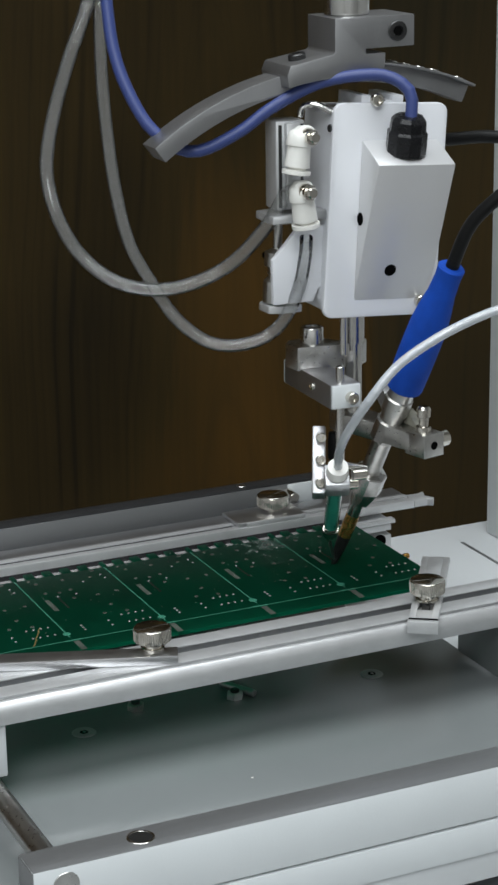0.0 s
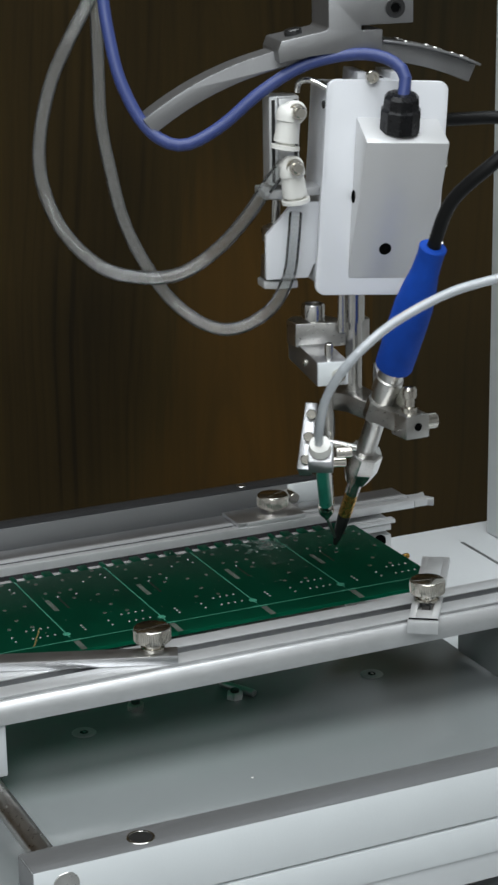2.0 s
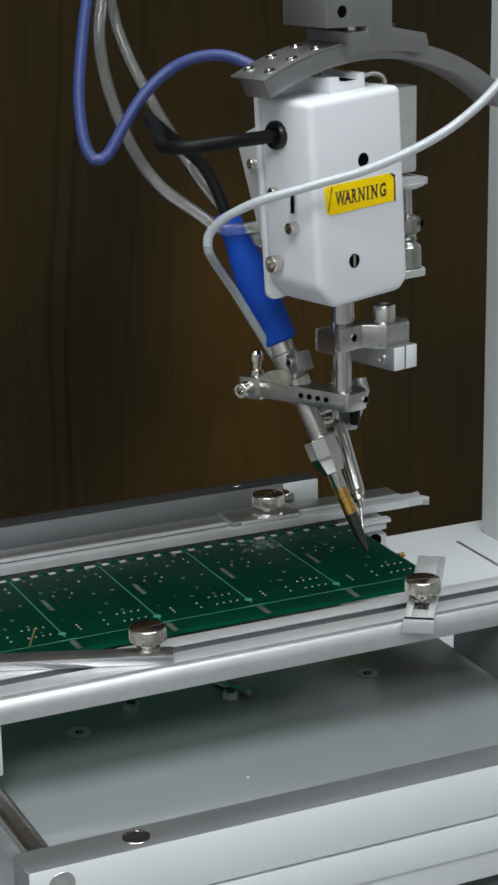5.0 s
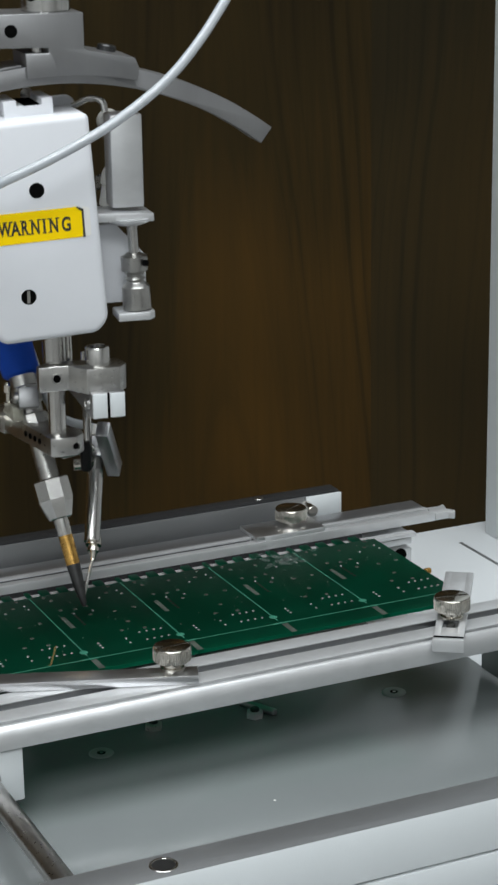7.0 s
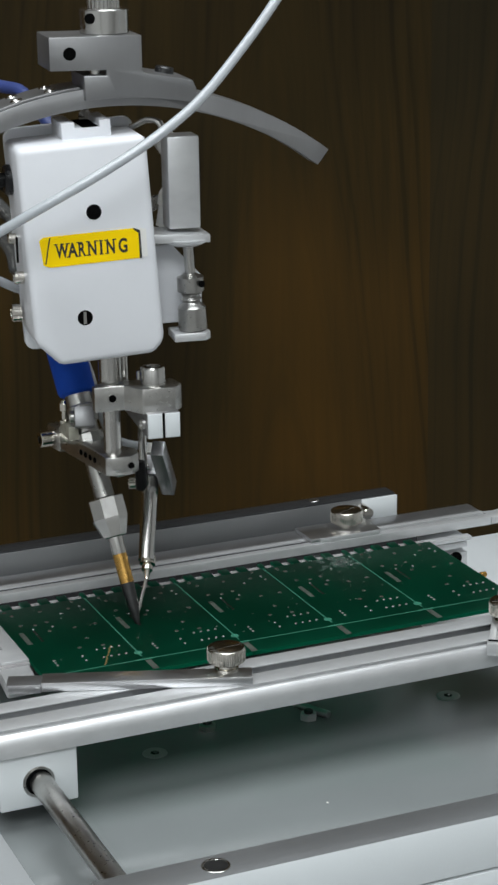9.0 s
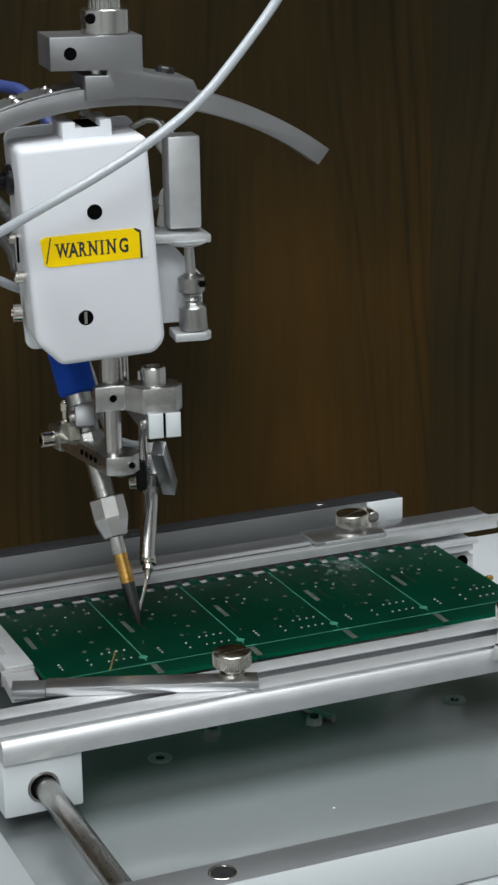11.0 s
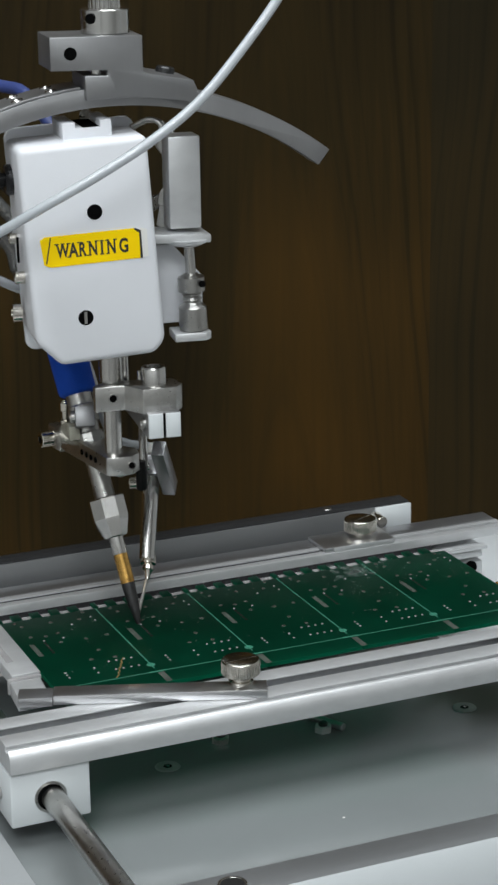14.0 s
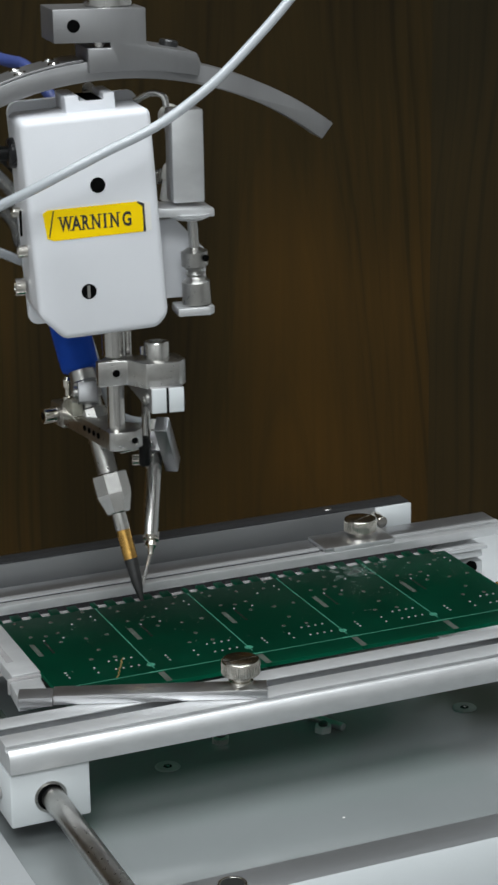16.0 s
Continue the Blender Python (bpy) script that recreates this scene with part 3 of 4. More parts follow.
    part("label_backing", prism([(8.5, 163.4), (11.2, 162.8), (11.6, 152.4), (8.5, 152)], -16.72, -16.55, "y", 0), FITTING, lb, "", False)


def fluted(p, q, r):
    """A splined bar with fine lengthwise ribs."""
    b = rod(p, q, r - 0.25, 0.2, 32)
    for i in range(22):
        a = 2 * math.pi * i / 22
        d = Vector((math.cos(a), math.sin(a), 0)) * (r - 0.3)
        rod(Vector(p) + d, Vector(q) + d, 0.42, 0.05, 6, b)
    return b


def head_top(h):
    arc = arc_points(134.5, -24, 37.5) + arc_points(127.3, 37.5, -24)
    part("arc_rail", prism(arc, -8, 6.5, "y", 0.3), ALU_HEAD, h, "curved milled aluminium rail")
    pl = part("rail_plate", prism(arc_points(135.6, -24, -6, 10) + arc_points(134.6, -6, -24, 10), -8, 12, "y", 0.2), ALU_HEAD, h)
    for a in (-21, -16, -10.5):
        for y in (-4, 8):
            d = Vector((math.sin(radians(a)), 0, math.cos(radians(a))))
            p = Vector((3.2, y, 81.2)) + d * 135.6
            part("plate_bolt", turn(p, p + d, [(0, 2.4), (0.4, 2.2), (0.4, 1.4), (0.15, 1.2)], 16), STEEL, pl)
    saddle = arc_points(130.6, -5.6, 12.6, 10)
    prof = saddle + [(32.5, 213.5), (31, 217.2), (13, 220.6), (12, 221.6), (12, 234.4), (-22.5, 234.8), (-22.5, 222.6), (-1.4, 222.2), (-1.4, 220.2), (-10, 220.4)]
    c = part("clamp_block", prism(prof, -12, 14.5, "y", 0.4), ALU_HEAD, h, "milled aluminium clamp block with a slot")
    part("clamp_bore", rod((-15, -11.8, 228.6), (-15, -12.15, 228.6), 2.4, 0.03), HOLE, c)
    part("slot_pin", rod((-4.5, -6, 220.2), (-4.5, -6, 222.4), 2.2, 0.05), STEEL, c)
    s = cap_screw("clamp_screw", (-15, 14.3, 228.6), (-15, 15.4, 228.6), 4.0, c, DARK_STEEL)
    part("screw_socket", rod((-15, 14.4, 228.6), (-15, 15.2, 228.6), 1.9, 0.05, 6), HOLE, s)
    part("bolt_head", turn((23.5, 4, 217.8), (24.1, 4, 221), [(0, 3.6), (2.6, 3.6), (3.2, 3.1), (3.2, 1.8), (1.5, 1.7)], 18), DARK_STEEL, c)
    part("collar", turn((0.5, 0, 234.5), (0.5, 0, 244), [(0, 8.7), (0.4, 9.2), (8.8, 9.2), (9.2, 8.7)], 40), STEEL, h, "ribbed steel shaft collar")
    part("collar_screw", rod((-6, -6.6, 240.5), (-6.5, -7.2, 240.5), 1.9, 0.05), HOLE, h)
    part("spindle", fluted((0.5, 0, 243.5), (0.5, 0, 330), 5.9), STEEL, h, "vertical steel spindle")
    w = part("mount_block", tilted(prism([(-16, 196), (2.6, 196), (2.6, 203.4), (-1.6, 203.4), (-1.6, 201.2), (-11, 201.2), (-11, 203.4), (-16, 203.4)], -9, 13, "y", 0.3)), WHITE, h, "white mounting block under the arc")
    part("mount_slot", box(-10.9, -1.7, -8.9, 12.9, 201.25, 201.5, 0), HOLE, w)


def head_cylinder(h):
    cy = part("air_cylinder", box(26.3, 38.8, -2, 9.5, 159, 194.5, 0.8), ALU, h, "small square aluminium air cylinder")
    for x in (27.2, 36.4):
        part("sensor_groove", box(x, x + 1.3, 9.3, 9.9, 160, 193, 0), DARK_STEEL, cy)
    part("port_face", box(29.4, 35.4, 9.6, 12.5, 162, 193.8, 0.4), ALU, cy)
    part("top_pivot", tube([(26, 4, 195), (25, 5, 199), (21, 8, 200), (15, 11, 197)], 1.3, 10), STEEL, h)
    part("flange", prism([(18, 154.6), (41.5, 153.8), (41.5, 157.0), (18, 158.2)], -6, 12, "y", 0.5), ALU, h)
    part("nut_dome", turn((33, 0, 155), (33, 0, 150), [(0, 9), (1.2, 8.6), (2.6, 5.5), (3, 3.4)], 24), ALU, h)
    part("piston_rod", rod((33.5, -1.5, 154), (34.2, -1.5, 140), 2.0), STEEL, h)
    cp = part("coupling", turn((34.0, -1.5, 141.5), (34.8, -1.5, 119), [(0, 2.5), (1, 4.0), (1.4, 5.2), (7, 5.2), (7.1, 3.2), (8.2, 3.9), (9.2, 3.2), (10.2, 3.9), (11.2, 3.2), (12.2, 3.9), (12.6, 4.6), (13.4, 5.4), (22, 5.6)], 24), STEEL_WORN, h, "steel rod coupling")
    part("coupling_screw", rod((37.2, -6.3, 138), (37.6, -7.1, 138), 1.3, 0.05), HOLE, cp)
    part("stop_disc", prism([(26, -7.5), (38.5, -8), (41, -5), (40.5, 4), (36.5, 6), (26.5, 6)], 115.8, 119.0, "z", 0.5), ALU, h)
    part("cylinder_bracket", prism([(17.5, 126), (20.5, 126), (23, 120.5), (40.5, 120.5), (40.5, 138.7), (29, 151.5), (17.5, 151.5)], 6.2, 9.2, "y", 0.4), WHITE, h, "white cut-out bracket plate")
    part("bracket_pin", rod((18, 14, 191), (14, 14, 191), 1.6), DARK_STEEL, h)


def head_fittings(h):
    for (a, b, s) in (((31.6, 14, 188), (33.6, 14, 174.5), (29.8, 21, 190)), ((31, 14, 166.5), (29, 13.7, 153), (31, 20.5, 168.5))):
        a, b, s = Vector(a), Vector(b), Vector(s)
        n = (b - a).length
        ft = part("air_fitting", turn(a - (b - a).normalized() * 4.5, b, [(0, 2.2), (0.8, 3.9), (2.2, 4.9), (4.5, 5.3), (6.5, 5.3), (6.8, 4.6), (n + 0.4, 5.0), (n + 1.2, 5.0), (n + 1.4, 3.6), (n + 2.4, 3.6), (n + 2.5, 5.7), (n + 4.0, 5.7), (n + 4.5, 2.9)], 22), FITTING, h, "white plastic push-in air fitting")
        k = Vector((s.x, 11, s.z - 1.2))
        part("fitting_boss", rod(k, (s.x, 17, s.z - 0.4), 4.6, 0.8), FITTING, ft)
        part("flow_screw", turn((s.x, 16.5, s.z - 0.4), (s.x, 24, s.z), [(0, 3.4), (1.6, 3.4), (1.7, 2.4), (3.4, 2.4), (3.5, 3.0), (5, 3.0), (5.1, 2.0), (6.6, 2.3), (7.4, 1.8)], 14), NICKEL, ft, "nickel flow screw")


IRON0 = Vector((5.7, -7.9, 0))
IRON = Vector((-0.13, 0.455, 1)).normalized()


def on_iron(d):
    return IRON0 + IRON * d


def head_iron(h):
    sh = part("shaft", turn((0, 0, 116), (0, 0, 62), [(0, 4.6), (16, 4.6), (16.3, 3.5), (53.5, 3.5), (54, 3)], 28), STEEL, h, "ground steel shaft")
    part("guide_pin", rod((6.5, 3.5, 116), (6.5, 3.5, 96), 1.6), STEEL, h)
    # upper clamp arm
    a = part("upper_arm", prism([(-4.6, -0.8), (-8.6, -4), (-8.6, -7.4), (3, -8), (8, -17), (21, -18), (25, -13), (24, -4), (13, -2.5), (7, -0.5)], 89.5, 99.5, "z", 0.5), STEEL_WORN, h, "steel clamp arm")
    bore("arm_bore", (-1.5, -7.2, 94.6), (-1.5, -8.1, 94.6), 2.0, a, STEEL)
    part("bore_floor", rod((-1.5, -7.2, 94.6), (-1.5, -7.92, 94.6), 1.5, 0.03), HOLE, a)
    part("knob_post", turn((14.6, -9.3, 99.3), (14.6, -9.3, 108.6), [(0, 4.9), (6.6, 4.9), (7.2, 4.5), (7.2, 3.3), (5, 3.1)], 28), STEEL, a)
    # feeder arm
    k = Matrix.Rotation(radians(-4), 4, "Z")
    f = part("feeder_arm", box(10, 23, -19.5, 27.5, 80.5, 90.5, 0.4, k), ALU_DARK, h, "milled aluminium feeder arm")
    part("arm_slit", box(16, 16.9, -19.7, -9, 80.6, 90.4, 0, k), HOLE, f)
    part("arm_face", box(10.2, 22.8, 27.52, 28.6, 80.7, 90.3, 0.3, k), FASCIA, f)
    part("arm_front", box(10.2, 15.9, -20.4, -19.52, 80.7, 90.3, 0.2, k), FASCIA, f)
    part("arm_front", box(17.0, 22.8, -20.4, -19.52, 80.7, 90.3, 0.2, k), FASCIA, f)
    cap_screw("arm_screw", (16.5, 27.2, 85), (16.7, 30.5, 85), 2.5, f, NICKEL)
    cap_screw("arm_screw", (23.3, 8, 86), (24.7, 8, 86), 1.5, f, NICKEL)
    cap_screw("arm_screw", (9.1, -14, 85), (7.7, -14, 85), 2.4, f, STEEL_WORN)
    part("feeder_rod", rod((18.4, 22, 97), (18.4, 22, 50), 1.8), STEEL, h, "thin steel feeder rod")
    # lower arm that carries the iron
    pl = [(-4.8, -6.5), (-2, -8), (5.5, -8), (9.5, -3.6), (9.8, 2.5), (6, 7), (-4.7, 49.7), (-14.5, 47.8), (-6.6, 4)]
    b = part("iron_arm", prism(pl, 63, 70.6, "z", 0.5), STEEL_WORN, h, "steel arm carrying the soldering iron")
    bore("arm_bore", (5, -7.6, 66.8), (5, -8.4, 66.8), 1.7, b, STEEL)
    part("bore_floor", rod((5, -7.8, 66.8), (5, -8.15, 66.8), 1.25, 0.03), HOLE, b)
    for i in range(4):
        p = Vector((-6.5 - 0.76 * i, 3.6 + 4.2 * i, 67))
        d = Vector((-0.984, -0.178, 0))
        part("index_hole", rod(p - d * 1.2, p + d * 0.35, 1.2, 0.03, 14), HOLE, b)
    cap_screw("end_screw", (-14, 42.6, 66.5), (-20, 41.5, 66.5), 3.3, b, NICKEL)
    part("end_bore", rod((-9.65, 49.1, 66.5), (-9.75, 49.5, 66.5), 1.7, 0.05), HOLE, b)
    part("end_block", box(-5.4, 5.4, 38.5, 50.2, 61.6, 71.2, 0.6, Matrix.Rotation(radians(11.1), 4, "Z")), STEEL_WORN, b)
    part("stop_pin", turn((-8, 43.6, 71.1), (-8, 43.6, 72), [(0, 3.1), (2.4, 3.1), (2.6, 2.0), (6.0, 2.0), (6.4, 2.8), (9.6, 2.9), (10.8, 2.0)], 16), NICKEL, b)
    part("under_knob", turn((12.5, 5, 64), (12.5, 5, 50), [(0, 1.8), (4, 2.3), (11, 2.3), (12, 1.7)], 16), RUBBER, b, "small black rubber knob")
    # clamp round the iron: a ring, a flux-stained web and a slit lug with its screw
    c = part("iron_clamp", turn(on_iron(70), on_iron(82), [(0, 5.6), (0.6, 6.1), (9.4, 6.1), (10, 5.6)], 10), STEEL_WORN, h, "steel clamp round the iron", False)
    part("clamp_web", prism([(40, 70.7), (21, 70.7), (21, 76.5), (26, 77), (33, 75)], -12.5, -8, "x", 0.6), WEB, c, "flux-stained web plate")
    lug = Matrix.Translation((-6 * MM, 19 * MM, 81 * MM)) @ Matrix.Rotation(radians(-11), 4, "Z") @ Matrix.Rotation(radians(-22), 4, "X")
    part("clamp_lug", box(-4.4, 3.6, -3.6, 3.6, -4.4, 3.9, 0.5, lug), ALU_HEAD, c)
    p, q = lug @ (Vector((-4.5, 0, 0)) * MM) / MM, lug @ (Vector((-6.2, 0, 0)) * MM) / MM
    cap_screw("clamp_screw", p, q, 2.4, c, STEEL_WORN)
    part("screw_bore", rod(p, p.lerp(q, 0.7), 1.2, 0.03), HOLE, c)
    # iron: tip, nut, barrel, grip
    part("tip", turn(IRON0, on_iron(1), [(-0.4, 0.7), (0.6, 1.1), (8, 2.3), (17, 2.85)], 20), DARK_STEEL, h, "blackened soldering tip")
    part("tip_sleeve", turn(on_iron(17), on_iron(18), [(0, 2.85), (12, 2.95)], 20), GOLD, h, "heat-tinted golden tip sleeve")
    part("tip_collar", turn(on_iron(29), on_iron(30), [(0, 2.95), (0.1, 3.0), (8, 3.1)], 20), STEEL, h)
    part("nut", turn(on_iron(36), on_iron(37), [(0, 4.2), (0.4, 5.0), (6.5, 7.1), (8, 7.5), (16, 7.5), (16.6, 7.0), (17.0, 3.9)], 8), STEEL, h, "faceted steel nut", False)
    part("barrel", turn(on_iron(51), on_iron(52), [(0, 4.1), (18, 4.1), (18.6, 4.9), (33, 4.9), (33.4, 5.8), (40, 5.8), (40.6, 5.2), (47, 5.2)], 24), STEEL_WORN, h, "steel heater barrel")
    part("grip", turn(on_iron(96), on_iron(97), [(0, 6.2), (0.8, 7.3), (2, 7.7), (18, 7.9), (32, 7.7), (40, 6.8), (47, 5.6), (55, 5.2), (59, 5.5), (59.6, 4.9), (59.6, 2.9)], 36), BLUE, h, "blue foam grip")
    # stiff loop of black cable from the grip to the housing
    e = on_iron(154)
    loop = [e, (-16.4, 64.4, 159), (-29.9, 73, 174.4), (-43, 69.5, 182.3), (-57, 48, 181), (-72, 29, 178.5), (-76, 13, 179.6), (-62, 3.5, 181), (-48, 1.6, 181), (-35, 1.6, 181)]
    part("iron_cable", tube(loop, 2.7, 14), RUBBER, h, "black rubber iron cable in a loop")


def head_feeder(h):
    a, b = Vector((27.2, 36, 59.2)), Vector((14.7, 6.5, 21.8))
    d = (b - a).normalized()
    part("feed_collar", turn(a, b, [(-1, 2.4), (-0.6, 4.2), (4.0, 4.6), (4.5, 3.6)], 24), FITTING, h, "white feed collar")
    hd = part("feed_holder", box(-5, 5, -5, 5, -4.5, 4.5, 0.6, Matrix.Translation((a + d * 9.5) * MM) @ d.to_track_quat("Z", "Y").to_matrix().to_4x4()), ALU_DARK, h, "aluminium wire feed holder")
    for k, off in ((6, (-6, 2, 0)), (12, (-5, -3, -2))):
        p = a + d * k + Vector(off)
        cap_screw("holder_screw", p, p + Vector((-6, 1, 0)), 2.4, hd, NICKEL)
    part("feed_sleeve", turn(a + d * 5, b, [(0, 2.8), (8, 2.8), (38, 2.7), (41, 2.7)], 18), TEAL, h, "teal wire feed sleeve")
    part("feed_tube", turn(a + d * 13 + Vector((-1.4, -2.4, 0)), b + Vector((-1.4, -2.4, 0)), [(0, 3.5), (36, 3.2)], 18), STEEL, h)
    part("feed_nozzle", turn(b, b + d, [(-1, 3.3), (2.5, 3.3), (2.7, 2.2), (5, 2.4), (6, 1.5), (9, 0.9)], 16), NICKEL, h, "nickel feed nozzle")
    part("feed_needle", rod(b + d * 8, (6.2, -6, 3.5), 0.7, 0.1, 10), STEEL_WORN, h)
    # jointed link between rod and holder
    k0, k1 = Vector((21.5, 9.6, 66)), Vector((30.5, 25.5, 44))
    rot = (k1 - k0).to_track_quat("Z", "Y").to_matrix().to_4x4()
    lk = part("link", box(-2.7, 2.7, -3.6, 3.6, -2, 28, 0.6, Matrix.Translation(k0 * MM) @ rot), ALU_DARK, h, "jointed steel link")
    for t in (0.05, 0.4, 0.75):
        p = k0.lerp(k1, t)
        cap_screw("link_screw", p + Vector((1, 2.6, 0.6)), p + Vector((2.4, 6.4, 1.4)), 2.1, lk, NICKEL)
    part("link_pin", rod((21, 22, 56), (8, 26, 53), 1.6), STEEL, h)


def soldering_head():
    h = empty("soldering_tool", "white rotating soldering tool with a blue-gripped iron", "soldering tool")
    for build, dx, dy, dz in ((head_body, 0.1, -4.0, 0), (head_top, 1.2, -2.6, -0.8), (head_cylinder, -2.6, -3.5, 0)):
        before = set(h.children_recursive)
        build(h)
        skew = Matrix.Translation((dx * MM, dy * MM, dz * MM)) @ Matrix.Rotation(radians(-4), 4, "Z")
        for o in set(h.children_recursive) - before:
            o.data.transform(skew)
    head_fittings(h), head_iron(h), head_feeder(h)
    return h


AXIS_Y = 8.2

# ---- timetable: seconds, x, lift, turn of the head; seconds, y of the table ----
HEAD_ROWS = [(0, 127, -0.6, 181.5), (1.3, 127, -0.6, 181.5), (1.5, 127, 0.6, 181), (1.7, 127.1, 4.5, 179.5), (1.9, 127.1, 8.2, 176), (2, 127.1, 8.6, 172), (2.3, 127, 8.3, 157), (2.6, 127, 8, 142.2), (3, 126.6, 7.9, 123.6),
             (3.5, 125.7, 7.4, 98.6), (4.2, 124.9, 7.6, 62.7), (4.7, 124.8, 7.8, 36), (5.2, 123.8, 8.2, 9), (5.5, 113.8, 8.6, -1.5), (5.8, 92.8, 8.9, -4), (6.3, 54.8, 9.2, -4), (6.5, 36.8, 9.2, -4), (6.8, 7.8, 9, -4),
             (6.9, 0.3, 8.7, -4), (7, -3.5, 7.5, -4), (7.2, -4.4, 1.8, -4), (7.4, -4.5, 0, -4), (8, -4.5, 0, -4), (15.5, -4.5, 0, -4), (15.6, -4.5, 0.3, -4), (15.7, -4.5, 2.2, -4), (15.8, -4.5, 5.8, -4), (15.9, -4.4, 8.9, -4), (16, -2.9, 9.9, -4)]
TABLE_ROWS = [(0, 33), (5.2, 32.6), (5.5, 31), (5.8, 27.5), (6.3, 21.7), (6.5, 18.9), (6.8, 14.2), (7.0, 12.2), (7.2, 12.4), (9.2, 12.7), (9.9, 12.6), (10.2, 11.7), (11.5, 5.2), (12.0, 2.5), (12.5, 0), (12.7, -0.5), (16.0, -0.5)]


# ---- hoses: chains of short stiff pieces ----
def hose_keys():
    blue, upper, lower, wire = [], [], [], []
    blue.append((0, [(13, -16, 364), (7, -11, 370), (-3, -6, 371), (-19, 1, 368), (-37, 6, 359), (-50, 9, 350), (-67, 15, 343), (-80, 23, 351), (-87, 31, 366), (-90, 38, 382), (-90, 44, 401), (-89, 49, 418)]))
    blue.append((2.0, [(10, -17, 372), (5, -10, 378), (-6, -2, 379), (-23, 5, 375), (-40, 9, 365), (-56, 13, 352), (-71, 17, 346), (-82, 25, 353), (-89, 33, 370), (-91, 40, 388), (-91, 45, 401), (-90, 50, 418)]))
    blue.append((2.3, [(3, -17, 371), (-2, -9, 377), (-12, 1, 378), (-29, 7, 373), (-44, 11, 365), (-60, 15, 352), (-76, 18, 342), (-85, 24, 346), (-92, 33, 365), (-92, 40, 385), (-92, 45, 401), (-91, 50, 418)]))
    blue.append((2.6, [(-4, -16, 370), (-10, -6, 376), (-20, 4, 377), (-35, 10, 374), (-50, 14, 366), (-66, 17, 351), (-82, 20, 339), (-90, 27, 347), (-94, 35, 365), (-94, 41, 384), (-93, 46, 401), (-92, 51, 418)]))
    blue.append((3.0, [(-15, -12, 369), (-20, -2, 374), (-32, 10, 376), (-47, 15, 372), (-62, 19, 362), (-77, 20, 345), (-89, 23, 336), (-96, 29, 345), (-97, 36, 366), (-96, 42, 384), (-94, 46, 401), (-91, 51, 418)]))
    blue.append((3.5, [(-26, -2, 369), (-32, 9, 374), (-41, 19, 374), (-59, 25, 369), (-74, 28, 357), (-85, 28, 341), (-96, 30, 333), (-99, 35, 342), (-99, 41, 362), (-96, 46, 381), (-93, 51, 400), (-90, 56, 417)]))
    blue.append((4.2, [(-31, 16, 369), (-38, 25, 373), (-49, 34, 375), (-62, 39, 371), (-75, 42, 361), (-87, 42, 346), (-98, 42, 331), (-102, 46, 338), (-100, 53, 361), (-95, 58, 382), (-90, 61, 400), (-86, 65, 417)]))
    blue.append((6.3, [(-16, 55, 376), (-22, 69, 377), (-29, 82, 374), (-41, 85, 365), (-49, 85, 356), (-59, 85, 341), (-67, 90, 346), (-69, 97, 363), (-66, 102, 381), (-63, 106, 399), (-59, 110, 417)]))
    blue.append((7, [(-13, 53, 375), (-19, 67, 376), (-25, 80, 373), (-37, 82, 365), (-44, 83, 356), (-55, 83, 341), (-62, 88, 345), (-64, 94, 363), (-61, 99, 380), (-57, 104, 402), (-54, 108, 419)]))
    blue.append((7.5, [(-15, 53, 367), (-19, 65, 369), (-27, 78, 369), (-41, 81, 363), (-50, 82, 352), (-61, 82, 337), (-68, 86, 342), (-70, 93, 359), (-68, 97, 377), (-64, 104, 403), (-60, 108, 420)]))
    blue.append((16, [(-15, 54, 377), (-19, 67, 379), (-27, 81, 380), (-40, 85, 373), (-50, 85, 361), (-60, 84, 344), (-69, 88, 346), (-71, 94, 361), (-68, 98, 379), (-64, 104, 402), (-61, 108, 420)]))
    upper.append((0, [(-34, 1, 325), (-38, 9, 312), (-49, 19, 296), (-65, 24, 288), (-80, 30, 286), (-94, 38, 290), (-105, 47, 301), (-111, 54, 316), (-112, 61, 333), (-107, 65, 353), (-98, 68, 376), (-90, 70, 393), (-83, 73, 410), (-78, 75, 423)]))
    upper.append((2.0, [(-40, 6, 327), (-45, 14, 315), (-53, 23, 302), (-68, 27, 292), (-83, 33, 291), (-97, 41, 295), (-109, 51, 309), (-114, 60, 327), (-113, 65, 344), (-106, 69, 366), (-97, 70, 383), (-87, 71, 399), (-81, 72, 412), (-76, 74, 423)]))
    upper.append((2.3, [(-42, 13, 328), (-47, 18, 313), (-58, 25, 299), (-73, 29, 292), (-88, 35, 290), (-101, 44, 296), (-113, 53, 309), (-117, 61, 327), (-115, 67, 346), (-109, 71, 366), (-98, 72, 386), (-89, 72, 399), (-82, 73, 412), (-76, 74, 423)]))
    upper.append((2.6, [(-41, 19, 327), (-50, 22, 313), (-62, 27, 300), (-78, 31, 291), (-92, 38, 290), (-106, 46, 298), (-115, 56, 313), (-117, 63, 333), (-113, 69, 355), (-104, 72, 377), (-94, 72, 392), (-88, 72, 399), (-81, 73, 412), (-76, 74, 423)]))
    upper.append((3.0, [(-38, 26, 326), (-48, 25, 310), (-62, 26, 298), (-76, 31, 291), (-91, 37, 291), (-104, 46, 300), (-113, 55, 316), (-114, 63, 335), (-109, 69, 360), (-100, 71, 381), (-91, 72, 397), (-85, 73, 408), (-79, 75, 423)]))
